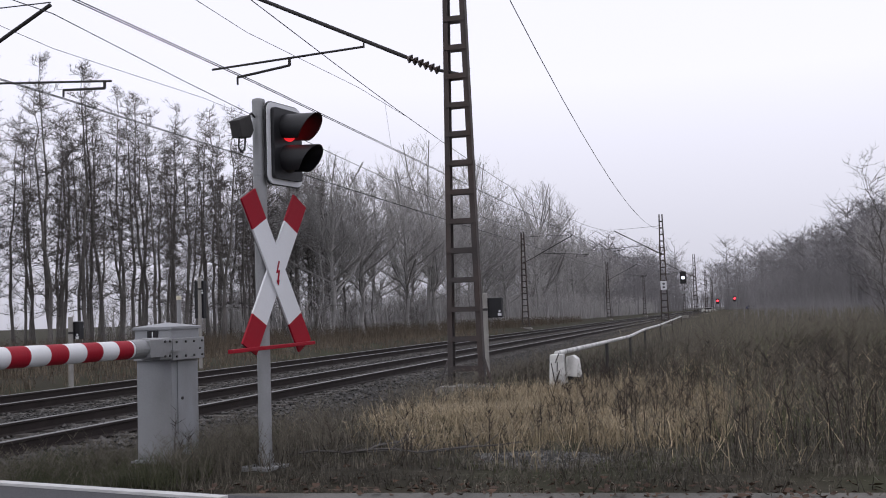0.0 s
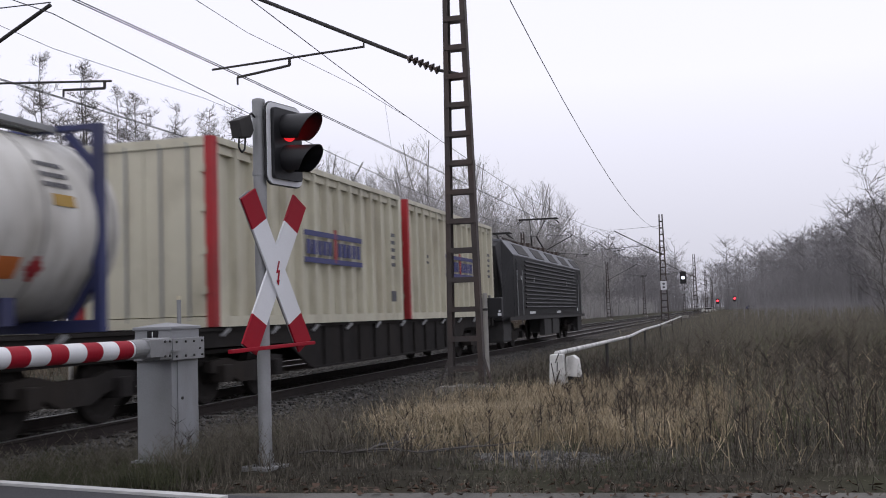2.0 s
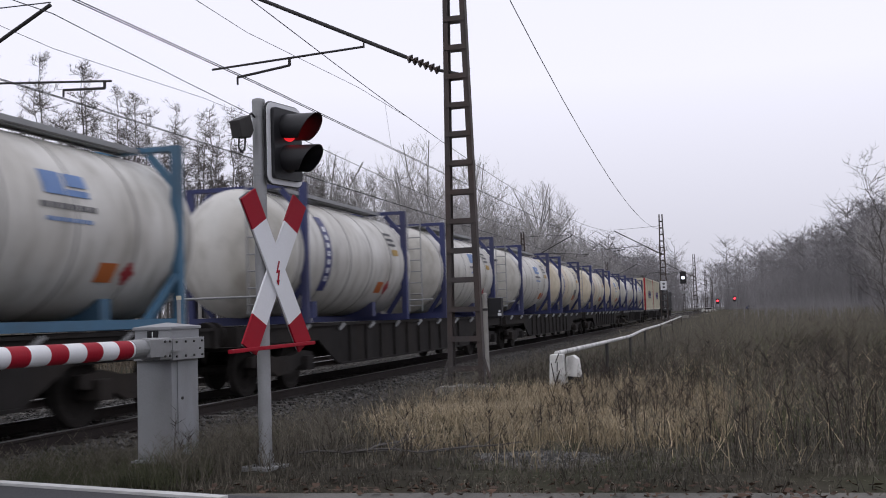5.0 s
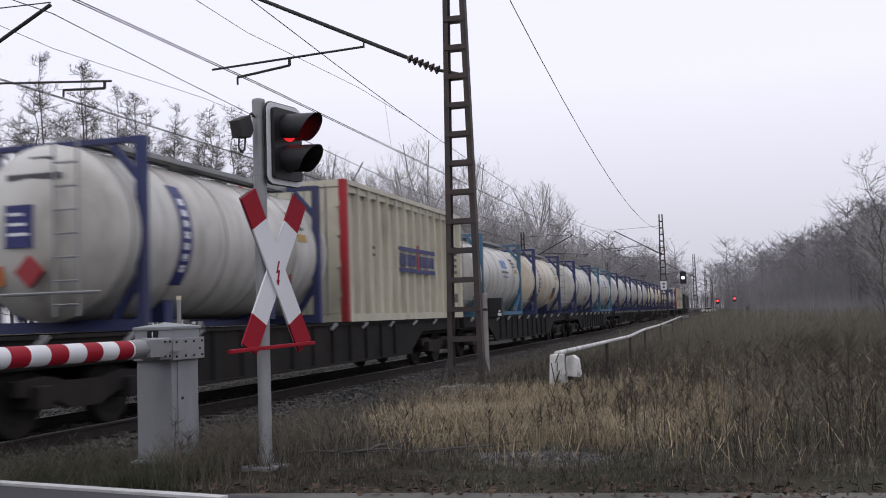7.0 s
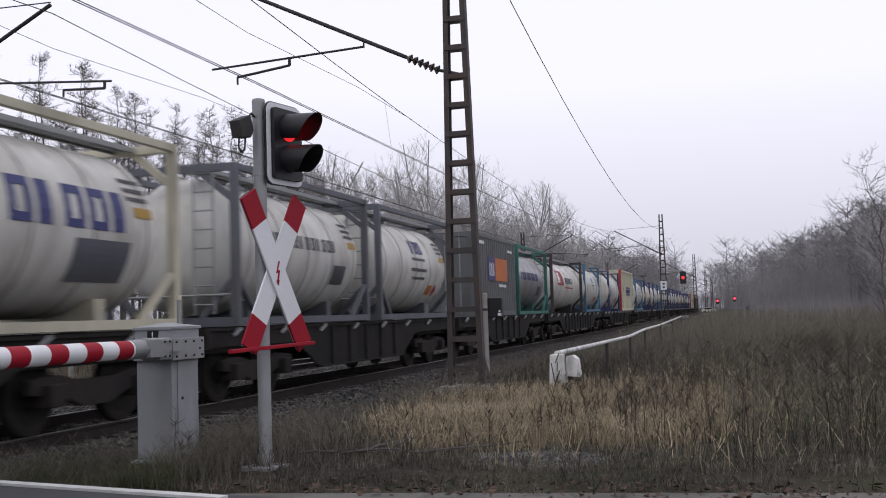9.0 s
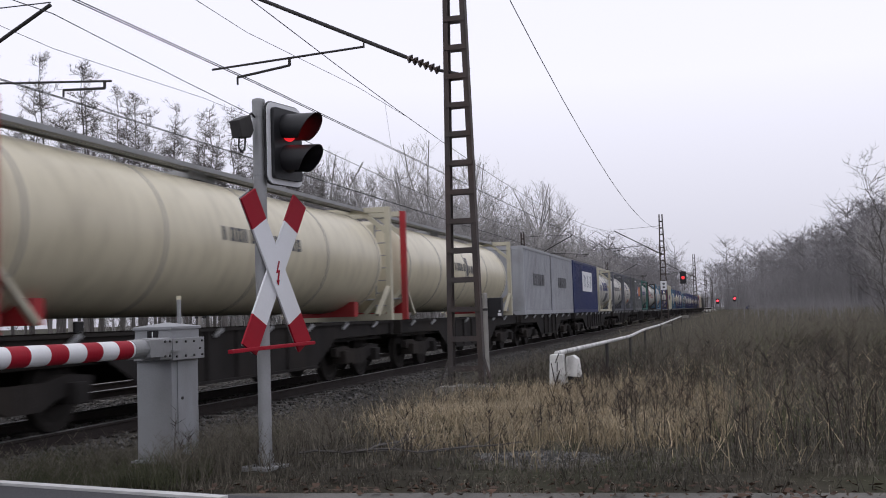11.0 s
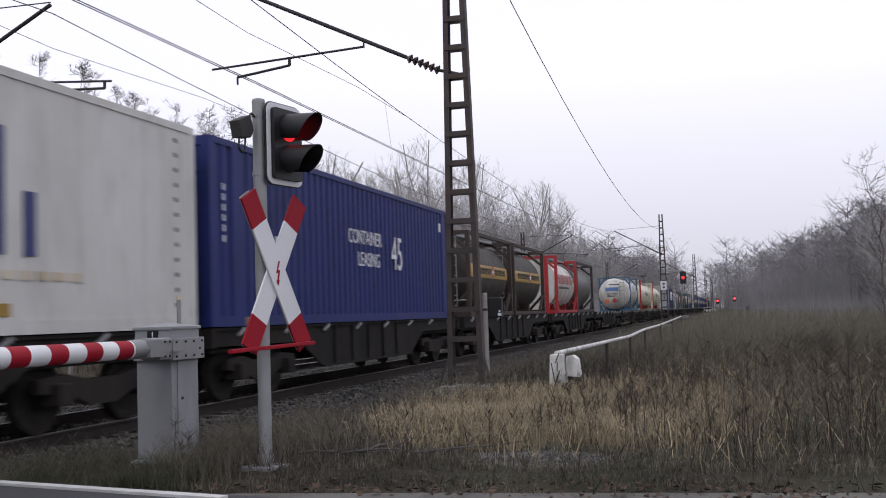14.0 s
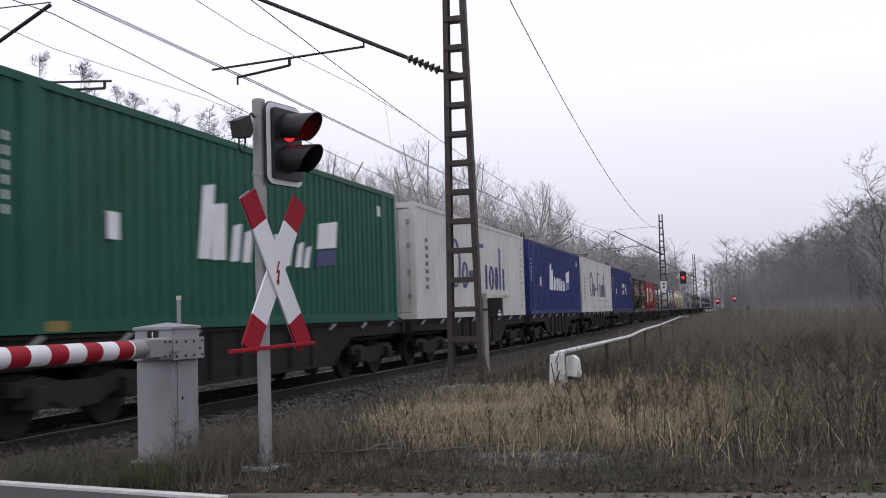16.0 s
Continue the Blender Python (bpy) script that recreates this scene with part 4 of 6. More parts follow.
def build_box(y_rear, L, paint, H=2.896, label="", corr=0.28, depth=0.036, design="", posts=None, W=1.22, rib=0.36, slope=0.14):
    t = thing("box_container", label, "shipping container", pose(0, y_rear, DECK), group="box containers on the train")
    m = M[paint]
    pm = M[posts] if posts else m
    p = 0.15
    for sx in (-1, 1):
        # corrugated flank between bottom and top rail
        bm = bmesh.new()
        n = max(4, int((L - 2 * p) / corr))
        st = (L - 2 * p) / n
        x_out, x_in = sx * (W - 0.012), sx * (W - 0.012 - depth)
        prof = []
        for k in range(n):
            y = p + k * st
            prof += [(x_out, y), (x_out, y + st * rib), (x_in, y + st * (rib + slope)), (x_in, y + st * (1 - slope))]
        prof.append((x_out, L - p))
        lo = [bm.verts.new((x, y, 0.16)) for x, y in prof]
        hi = [bm.verts.new((x, y, H - 0.10)) for x, y in prof]
        for i in range(len(prof) - 1):
            bm.faces.new((lo[i], lo[i + 1], hi[i + 1], hi[i]))
        part("side_wall", bm, m, t)
        for z0, z1, nm in ((0.0, 0.16, "bottom_rail"), (H - 0.10, H, "top_rail")):
            bm = bmesh.new()
            box(bm, sx * W - 0.05, sx * W + (0 if sx > 0 else 0.05), p, L - p, z0, z1) if sx > 0 else box(bm, -W, -W + 0.05, p, L - p, z0, z1)
            part(nm, bm, m, t)
        for y in (0, L - p):
            bm = bmesh.new()
            x0 = W - p if sx > 0 else -W
            box(bm, x0, x0 + p, y, y + p, 0, H)
            part("corner_post", bm, pm if (y == 0 or not posts) else m, t, bevel=0.01)
    bm = bmesh.new()
    box(bm, -W + 0.04, W - 0.04, 0.06, L - 0.06, H - 0.03, H - 0.012)
    part("roof", bm, m, t)
    bm = bmesh.new()
    box(bm, -W + 0.04, W - 0.04, 0.06, L - 0.06, 0.02, 0.10)
    part("floor", bm, M["wagon"], t)
    bm = bmesh.new()
    box(bm, -W + p, W - p, L - 0.09, L - 0.05, 0.0, H)
    part("front_wall", bm, m, t)
    for z0, z1 in ((0.0, 0.16), (H - 0.14, H)):
        bm = bmesh.new()
        box(bm, -W + p, W - p, 0.02, 0.12, z0, z1)
        part("door_frame", bm, m, t)
    for x0, x1 in ((-W + p + 0.005, -0.005), (0.005, W - p - 0.005)):
        bm = bmesh.new()
        box(bm, x0, x1, 0.05, 0.11, 0.17, H - 0.15)
        d = part("door", bm, m, t, bevel=0.008)
        for f in (0.28, 0.72):
            xx = x0 + (x1 - x0) * f
            bm = bmesh.new()
            tube(bm, (xx, 0.03, 0.1), (xx, 0.03, H - 0.08), 0.018, n=8)
            part("lock_rod", bm, M["galv"], d)
        for z in (0.5, 1.1, 1.75, 2.35):
            bm = bmesh.new()
            xe = x0 - 0.03 if x0 < -0.5 else x1 - 0.07
            box(bm, xe, xe + 0.1, 0.0, 0.05, z, z + 0.12)
            part("hinge", bm, m if paint != "c_white" else M["galv"], d)
    xf = W - 0.004
    def field(name, mm, rects, lab=""):
        bm = bmesh.new()
        for y0, y1, z0, z1 in rects:
            box(bm, xf - 0.012, xf + 0.004, y0, y1, z0, z1)
        part(name, bm, M[mm], t, lab)
    def text(body, size, y, z, mm, squash=1.0, name="lettering"):
        cu = bpy.data.curves.new(name, "FONT")
        cu.body, cu.size, cu.extrude, cu.align_x = body, size, 0.003, "CENTER"
        ob = new(name, cu)
        cu.materials.append(M[mm])
        ob.parent = t
        ob.matrix_basis = Matrix.Translation((xf + 0.003, y, z)) @ Matrix(((0, 0, 1, 0), (1, 0, 0, 0), (0, 1, 0, 0), (0, 0, 0, 1))) @ Matrix.Diagonal((squash, 1, 1, 1))
    if design == "logo45":
        text("CONTAINER", 0.42, 6.75, 1.62, "lettering_white", 0.85)
        text("LEASING", 0.42, 6.95, 1.16, "lettering_white", 0.85)
        text("45", 1.1, 8.85, 1.15, "lettering_white", 0.75)
    if design == "navyword":
        # a brand word, as plain rings and upright strokes of its height and colour
        def ring(y0, y1, z0, z1, t0, t1):
            n, cy, cz = 20, (y0 + y1) / 2, (z0 + z1) / 2
            ro, ri = (y1 - y0) / 2, (y1 - y0) / 2 - t0
            ho, hi = (z1 - z0) / 2, (z1 - z0) / 2 - t1
            bm = bmesh.new()
            loops = [[bm.verts.new((x, cy + ry * math.cos(6.2832 * k / n), cz + rz * math.sin(6.2832 * k / n))) for k in range(n)]
                     for x, ry, rz in ((xf - 0.012, ro, ho), (xf + 0.004, ro, ho), (xf + 0.004, ri, hi), (xf - 0.012, ri, hi))]
            for c in range(4):
                p0, p1 = loops[c], loops[(c + 1) % 4]
                for k in range(n):
                    bm.faces.new((p0[k], p0[(k + 1) % n], p1[(k + 1) % n], p1[k]))
            part("brand_ring", bm, M["lettering_navy"], t)
        for y0, y1, z1 in ((3.2, 4.4, 2.22), (4.52, 5.22, 1.62), (7.95, 8.63, 1.62), (8.75, 9.27, 1.62)):
            ring(y0, y1, 0.84, z1, 0.2, 0.07)
        r = [(6.45, 6.68, 0.86, 2.25), (6.68, 7.25, 2.13, 2.25), (7.46, 7.67, 0.86, 1.62), (9.45, 9.66, 0.86, 2.25), (9.98, 10.18, 0.86, 1.58), (5.42, 5.98, 1.2, 1.38)]
        field("brand_word", "lettering_navy", r, "tall navy brand strokes")
        field("faded_lettering", "tank_stained", [(6.0 + 0.3 * k, 6.2 + 0.3 * k, 0.60, 0.70) for k in range(17)], "faded ochre lettering bars")
        field("yellow_patch", "yellow", [(9.4, 9.75, 0.2, 0.34), (4.5, 4.9, 0.2, 0.32)])
        field("rivet", "lettering_grey", [(L - 0.56, L - 0.49, 0.3 + 0.21 * k, 0.36 + 0.21 * k) for k in range(12)])
        field("small_text", "lettering_grey", [(0.9, 1.1, 0.75 + 0.2 * k, 0.85 + 0.2 * k) for k in range(7)])
    if design in ("brandwhite", "brandwhite_green"):
        # a brush-written brand word, as plain slanting strokes
        bm = bmesh.new()
        for y0, w_, z1, lean in ((4.55, 0.34, 2.15, 0.18), (4.95, 0.42, 1.9, 0.05), (5.55, 0.26, 1.62, 0.12), (5.95, 0.26, 1.55, 0.12), (6.45, 0.34, 1.6, 0.1), (7.05, 0.3, 1.58, 0.1), (7.5, 0.26, 1.5, 0.14), (8.0, 0.24, 1.48, 0.14), (8.35, 0.22, 1.42, 0.14)):
            prism(bm, [(y0, 1.0), (y0 + w_, 1.02), (y0 + w_ + lean, z1), (y0 + lean, z1 - 0.06)], xf - 0.012, xf + 0.004, "x")
        part("brand_word", bm, M["lettering_white"], t, "white brush-like brand strokes")
        bm = bmesh.new()
        prism(bm, [(9.0, 1.38), (9.95, 1.46), (10.05, 1.98), (9.1, 1.86)], xf - 0.012, xf + 0.004, "x")
        part("brand_flag", bm, M["lettering_white"], t)
        bm = bmesh.new()
        prism(bm, [(8.93, 1.04), (9.88, 1.12), (9.94, 1.42), (9.0, 1.34)], xf - 0.012, xf + 0.004, "x")
        part("brand_flag_foot", bm, M["lettering_navy" if design.endswith("green") else "lettering_blue"], t)
    if design in ("brandwhite", "brandwhite_green", "logo45"):
        field("paper_label", "lettering_white", [(L - 1.25, L - 1.08, 2.3, 2.52), (2.3, 2.55, 1.15, 1.5)])
        field("yellow_label", "yellow", [(1.1, 1.5, 0.02, 0.14)])
        field("forty_foot_post", paint, [(0.72, 0.98, 0.05, H - 0.03), (L - 0.98, L - 0.72, 0.05, H - 0.03)])
        field("small_text", "lettering_white", [(0.42, 0.46, 1.3 + 0.16 * k, 1.40 + 0.16 * k) for k in range(6)])
    if design == "bulk":
        n_rib = int((L - 0.3) / 0.62)
        st_rib = (L - 0.3) / n_rib
        for k in range(n_rib):
            # shade under the top rail, built as a block in a darker cream
            bm = bmesh.new()
            box(bm, W - 0.128, W - 0.05, 0.15 + (k + 0.2) * st_rib, 0.15 + (k + 0.95) * st_rib, H - 0.24, H - 0.10)
            part("panel_head", bm, M["f_cream"], t, "darker cream block standing for shade at the panel head")
        field("brand_plate", "lettering_navy", [(3.4, 6.4, 1.62, 1.72), (3.4, 6.4, 1.12, 1.22)], "blue brand bars")
        field("brand_word", "lettering_navy", [(3.5 + 0.26 * k, 3.68 + 0.26 * k, 1.28, 1.55) for k in range(11) if k != 5])
        field("brand_sail", "lettering_red", [(4.86, 4.98, 1.15, 1.8)])
        field("small_text", "lettering_grey", [(8.35, 8.6, 1.9 - 0.17 * k, 1.98 - 0.17 * k) for k in range(5)] + [(1.6, 1.72, 1.55, 1.62), (1.6, 1.72, 1.4, 1.46)])
        field("hatch", "lettering_grey", [(8.3, 8.62, 0.42, 0.66)])
    if design == "orangemark":
        field("brand_mark", "placard_orange", [(2.9, 4.7, 1.15, 1.9)], "orange brand panel")
        field("brand_word", "lettering_navy", [(1.9, 2.86, 1.15, 1.9)])
        field("lettering_bar", "lettering_white", [(2.05 + 0.25 * k, 2.2 + 0.25 * k, 1.3, 1.72) for k in range(3)] + [(3.4 + 0.16 * k, 3.5 + 0.16 * k, 0.95, 1.04) for k in range(7)] + [(0.25 + 0.2 * k, 0.4 + 0.2 * k, H - 0.32, H - 0.22) for k in range(6)] + [(4.9 + 0.12 * k, 4.98 + 0.12 * k, H - 0.42, H - 0.34) for k in range(6)])
    if design == "whiteblock":
        field("brand_block", "lettering_white", [(3.2, 6.9, 1.1, 2.15)], "white block with dark brand strokes")
        field("brand_word", paint, [(3.6, 4.4, 1.3, 1.95), (4.8, 5.6, 1.3, 1.95), (5.9, 6.6, 1.3, 1.95)])
    if design == "twoword":
        field("brand_word", "lettering_grey", [(2.0 + 0.5 * k, 2.38 + 0.5 * k, 1.15, 1.6) for k in range(5)] + [(8.0 + 0.6 * k, 8.45 + 0.6 * k, 1.15, 1.6) for k in range(4)])
        field("seam_post", "f_grey", [(6.0, 6.12, 0.05, H - 0.03)])
    MOVING.append((t, 0, y_rear, DECK))
    return t


def build_loco(y_rear):
    t = thing("locomotive", "black electric locomotive with a grey roof and ribbed flanks", "locomotive", pose(0, y_rear, 0))
    L, W = 18.9, 1.49
    bm = bmesh.new()
    prism(bm, [(-W, 1.0), (-W, 3.28), (W, 3.28), (W, 1.0)], 1.3, L - 1.3)
    part("body", bm, M["loco"], t, bevel=0.02)
    for y0, y1 in ((1.3, 0.0), (L - 1.3, L)):
        bm = bmesh.new()
        d = 1 if y1 > y0 else -1
        s0 = [(-W, 1.0), (-W, 3.28), (-W + 0.42, 3.78), (W - 0.42, 3.78), (W, 3.28), (W, 1.0)]
        mid = [(-W + .03, 1.0), (-W + .04, 2.0), (-W + .30, 3.55), (W - .30, 3.55), (W - .04, 2.0), (W - .03, 1.0)]
        r0 = [bm.verts.new((x, y0, z)) for x, z in s0]
        r1 = [bm.verts.new((x * (0.90 if z < 1.5 else .92 if z < 2.5 else 0.86), y1 - d * (0.62 if z > 3 else 0.08 if z > 1.5 else 0.0), z)) for x, z in mid]
        for i in range(6):
            bm.faces.new((r0[i], r0[(i + 1) % 6], r1[(i + 1) % 6], r1[i]))
        bm.faces.new(r1)
        bm.faces.new(r0[::-1])
        part("cab", bm, M["loco"], t, bevel=0.03)
        bm = bmesh.new()
        q = [(-1.05, 2.35), (1.05, 2.35), (0.9, 3.3), (-0.9, 3.3)]
        v = [bm.verts.new((x, y1 - d * (0.08 + (z - 2.0) / 1.55 * 0.54) + d * 0.02, z)) for x, z in q]
        bm.faces.new(v)
        w = [bm.verts.new((a.co.x, a.co.y - d * 0.02, a.co.z)) for a in v]
        bm.faces.new(w[::-1])
        part("windscreen", bm, M["glass"], t)
        bm = bmesh.new()
        box(bm, -0.75, 0.75, y1 - 0.03, y1 + 0.03, 1.55, 2.15)
        part("front_panel", bm, M["white"], t, "pale panel below the windscreen", bevel=0.02)
        for xx in (-0.9, 0.9):
            bm = bmesh.new()
            lathe(bm, [(y1 - d * 0.05, 0.13), (y1 + d * 0.03, 0.12)], 16, "y", (xx, 0, 1.42))
            part("headlight", bm, M["glass"], t)
            bm = bmesh.new()
            tube(bm, (xx, y1, 1.05), (xx, y1 + d * 0.45, 1.05), 0.11, n=12)
            lathe(bm, [(y1 + d * 0.45, 0.25), (y1 + d * 0.52, 0.26)], 18, "y", (xx, 0, 1.05))
            part("buffer", bm, M["dark"], t)
    # sloping grey roof shoulders and flat top
    for s in (-1, 1):
        bm = bmesh.new()
        prism(bm, [(s * (W + 0.005), 3.25), (s * (W - 0.40), 3.80), (s * (W - 0.46), 3.80), (s * (W - 0.06), 3.22)], 1.3, L - 1.3)
        part("roof_shoulder", bm, M["loco_roof"], t, "sloping grey roof panel")
        for k in range(5):
            bm = bmesh.new()
            y = 2.6 + k * 3.3
            q = [(s * (W - 0.05), 3.335), (s * (W - 0.335), 3.725), (s * (W - 0.325), 3.735), (s * (W - 0.04), 3.345)]
            prism(bm, q, y, y + 1.9)
            part("roof_grille", bm, M["dark"], t)
        # ribbed flank
        z = 1.42
        while z < 3.2:
            bm = bmesh.new()
            prism(bm, [(s * W, z), (s * (W + 0.04), z + 0.01), (s * (W + 0.04), z + 0.035), (s * W, z + 0.075)], 3.3, L - 3.3)
            part("rib", bm, M["loco"], t)
            z += 0.15
        for y in (1.75, L - 2.55):
            bm = bmesh.new()
            box(bm, s * W - 0.005, s * W + 0.012, y, y + 0.75, 1.15, 3.15)
            part("cab_door", bm, M["loco"], t, bevel=0.004)
            for yy in (y - 0.1, y + 0.85):
                bm = bmesh.new()
                tube(bm, (s * (W + 0.05), yy, 1.15), (s * (W + 0.05), yy, 2.75), 0.016, n=6)
                part("grab_rail", bm, M["galv"], t)
        for y in (1.88, L - 2.42):
            bm = bmesh.new()
            box(bm, s * W, s * (W + 0.017), y, y + 0.48, 2.40, 3.0)
            part("cab_window", bm, M["glass"], t)
        bm = bmesh.new()
        for k in range(4):
            box(bm, s * (W + 0.002), s * (W + 0.008), L - 2.9 + 0.0, L - 2.75, 1.25, 1.4)
        for y0 in (2.5, 5.0, 13.0):
            box(bm, s * (W + 0.002), s * (W + 0.008), y0, y0 + 0.14, 2.42, 2.56)
        for y0 in (4.0, 10.0):
            for k in range(6):
                box(bm, s * (W + 0.002), s * (W + 0.008), y0 + k * 0.19, y0 + 0.12 + k * 0.19, 1.2, 1.3)
        part("small_lettering", bm, M["lettering_white"], t)
        bm = bmesh.new()
        box(bm, s * (W - 0.02), s * (W + 0.015), 0.5, L - 0.5, 1.0, 1.12)
        part("sole_bar", bm, M["dark"], t)
        bm = bmesh.new()
        for y0 in (7.2, 9.2):
            box(bm, s * 1.35 - 0.1, s * 1.35 + 0.1, y0, y0 + 1.6, 0.35, 1.0)
        part("under_box", bm, M["dark"], t, bevel=0.02)
    bm = bmesh.new()
    box(bm, -W + 0.44, W - 0.44, 1.2, L - 1.2, 3.70, 3.82)
    part("roof", bm, M["loco_roof"], t)
    for s in (-0.55, 0.55):
        bm = bmesh.new()
        tube(bm, (s, 4.0, 4.05), (s, L - 4.0, 4.05), 0.03, n=6)
        for k in range(7):
            insulator(bm, (s, 4.2 + k * 1.7, 3.80), (s, 4.2 + k * 1.7, 4.05), 0.06)
        part("roof_conductor", bm, M["f_brown"], t, "red-brown roof conductor on insulators")
    for s in (-0.8, 0.0, 0.8):
        bm = bmesh.new()
        for k in range(9):
            y = 4.6 + k * 1.15 + 0.2 * (s > 0)
            box(bm, s - 0.16, s + 0.16, y, y + 0.5, 3.82, 3.93 + 0.05 * (k % 3))
        part("roof_gear", bm, M["f_brown"], t, "rusty roof equipment")
    # front pantograph raised, rear one folded
    for y, d, up in ((L - 4.2, -1, True), (3.9, 1, False)):
        bm = bmesh.new()
        knee = Vector((0, y + d * 1.35, 4.75 if up else 4.12))
        head = Vector((0, y + d * 0.1, 5.66)) if up else Vector((0, y - d * 0.2, 4.2))
        for s in (-1, 1):
            tube(bm, (s * 0.35, y - d * 0.1, 3.95), knee + Vector((s * 0.12, 0, 0)), 0.035, n=6)
            tube(bm, knee + Vector((s * 0.12, 0, 0)), head + Vector((s * 0.4, 0, 0)), 0.022, n=6)
            tube(bm, head + Vector((-0.95, s * 0.18, 0)), head + Vector((0.95, s * 0.18, 0)), 0.024, n=6)
            for e in (-1, 1):
                tube(bm, head + Vector((e * 0.75, s * 0.18, 0)), head + Vector((e * 1.0, s * 0.18, -0.22)), 0.02, n=6)
            tube(bm, (s * 0.5, y - 0.7, 3.9), (s * 0.5, y + 0.7, 3.9), 0.03, n=6)
        tube(bm, head + Vector((-0.4, 0, 0)), head + Vector((0.4, 0, 0)), 0.02, n=6)
        part("pantograph", bm, M["dark"], t, "raised pantograph" if up else "folded pantograph")
    for y0, y1 in ((0.25, 1.5), (L - 1.5, L - 0.25)):
        bm = bmesh.new()
        box(bm, -1.30, 1.30, y0, y1, 0.28, 1.0)
        part("skirt", bm, M["dark"], t, "dark skirt and rail guard", bevel=0.04)
    for y in (3.1, L - 3.1):
        b = bogie(t, y)
        bm = bmesh.new()
        box(bm, -0.6, 0.6, -1.2, 1.2, 0.3, 0.95)
        part("motor", bm, M["dark"], b)
    MOVING.append((t, 0, y_rear, 0))


TANK = "white insulated tank container in a steel corner frame"
build_loco(-20.4)
build_box(-30.15, 9.10, "cream", 2.90, "cream ribbed bulk container with red corner posts", 0.62, 0.12, "bulk", "f_red", rib=0.14, slope=0.05)
build_box(-39.75, 9.10, "cream", 2.90, "cream ribbed bulk container with red corner posts", 0.62, 0.12, "bulk", "f_red", rib=0.14, slope=0.05)
for y, frame_, style, lab in (
        (-48.55, "f_blue", "bluemark hazard smalltext", "with a blue mark and navy frame"), (-57.40, "f_blue", "navyband hazard smalltext endmarks", "with a navy band and navy frame"),
        (-67.75, "f_blue", "bluemark hazard smalltext", "with a blue mark, yellowed cladding"), (-76.80, "f_blue", "navyband hazard smalltext endmarks", "with a navy band, stained ochre"),
        (-87.50, "f_blue", "navyband hazard dirt smalltext", "with a navy band, stained ochre"), (-96.60, "f_blue", "bluemark hazard smalltext endmarks", "with a blue mark and orange placard"),
        (-107.2, "f_blue", "bluemark hazard smalltext", "with orange and red hazard placards"), (-116.6, "f_blue", "navyband hazard smalltext", "with a navy band and navy frame"),
        (-127.0, "f_light", "bluemark hazard", "in a light blue frame"), (-136.6, "f_blue", "navyband hazard endmarks", "with a navy band and navy frame"),
        (-147.4, "f_blue", "navyband hazard dirt smalltext", "with a navy band, stained ochre"), (-156.35, "f_light", "bluemark smalltext endmarks", "in a light blue frame"),
        (-175.50, "f_blue", "navyband smalltext hazard endmarks", "with a navy band and end placards"), (-186.55, "f_light", "bluemark smalltext hazard", "in a light blue frame")):
    build_tank(y, "tank_stained" if "ochre" in lab or "yellowed" in lab else "tank", frame_, style=style, label="dirty white tank container " + lab, rails=frame_ == "f_light", braces=frame_ == "f_light", over=0.85)
build_box(-168.1, 9.15, "cream", 2.90, "cream ribbed bulk container with red corner posts", 0.62, 0.12, "bulk", "f_red", rib=0.14, slope=0.05)
build_tank(-196.9, "tank", "f_dark", 9.10, style="brandred", label="long white tank container with red brand blocks", rails=False, braces=False)
build_tank(-204.3, "steel_tank", "f_green", style="navytext dirt", label="dull steel tank container in a green frame")
build_box(-211.0, 6.06, "c_grey", 2.59, "grey corrugated container with an orange panel", design="orangemark")
build_tank(-219.6, "tank", "f_grey", style="navymark hazard smalltext", label="dirty white tank container in a grey frame")
build_tank(-226.4, "tank", "f_grey", style="greytext dirt smalltext", label="white tank container with grey lettering strokes")
build_tank(-234.2, "tank", "f_cream", style="bigtext smalltext", label="white tank container in a pale frame with navy strokes")
build_box(-244.3, 9.2, "c_navy", 2.59, "navy corrugated container with a white block", design="whiteblock")
build_box(-256.9, 12.19, "c_pale", 2.59, "pale grey container with dark brand strokes", design="twoword")
build_tank(-271.3, "silo", "f_red", 12.2, style="silotext", label="cream silo tank container with red end posts", rails=False, braces=True, frame2="f_cream")
build_tank(-285.5, "silo", "f_red", 13.2, style="silotext", label="cream silo tank container with red end posts", rails=False, braces=True, frame2="f_cream")
build_tank(-294.95, "tank", "f_light", style="bluemark hazard smalltext endmarks", label="white tank container in a light blue frame", over=0.85)
build_tank(-323.3, "dark_tank", "f_dark", style="", label="dark grey tank container with pale bands")
build_tank(-329.5, "tank", "f_red", style="redtext smalltext endpanel", label="white tank container with red frame and strokes")
build_tank(-338.9, "brown_tank", "f_brown", style="yellowband", label="brown tank container with an ochre band")
build_tank(-345.4, "brown_tank", "f_brown", style="yellowband", label="brown tank container with an ochre band")
build_box(-361.1, 13.716, "c_blue", label="blue corrugated container lettered in white", design="logo45")
build_box(-375.25, 13.716, "c_white", label="white smooth-walled reefer with navy brand strokes", corr=0.23, depth=0.012, design="navyword")
build_box(-389.6, 13.716, "c_blue", label="blue corrugated container with white brand strokes", design="brandwhite")
build_box(-404.35, 13.716, "c_white", label="white smooth-walled reefer with navy brand strokes", corr=0.23, depth=0.012, design="navyword")
build_box(-419.55, 13.716, "c_green", label="green corrugated container with white brand strokes", design="brandwhite_green")

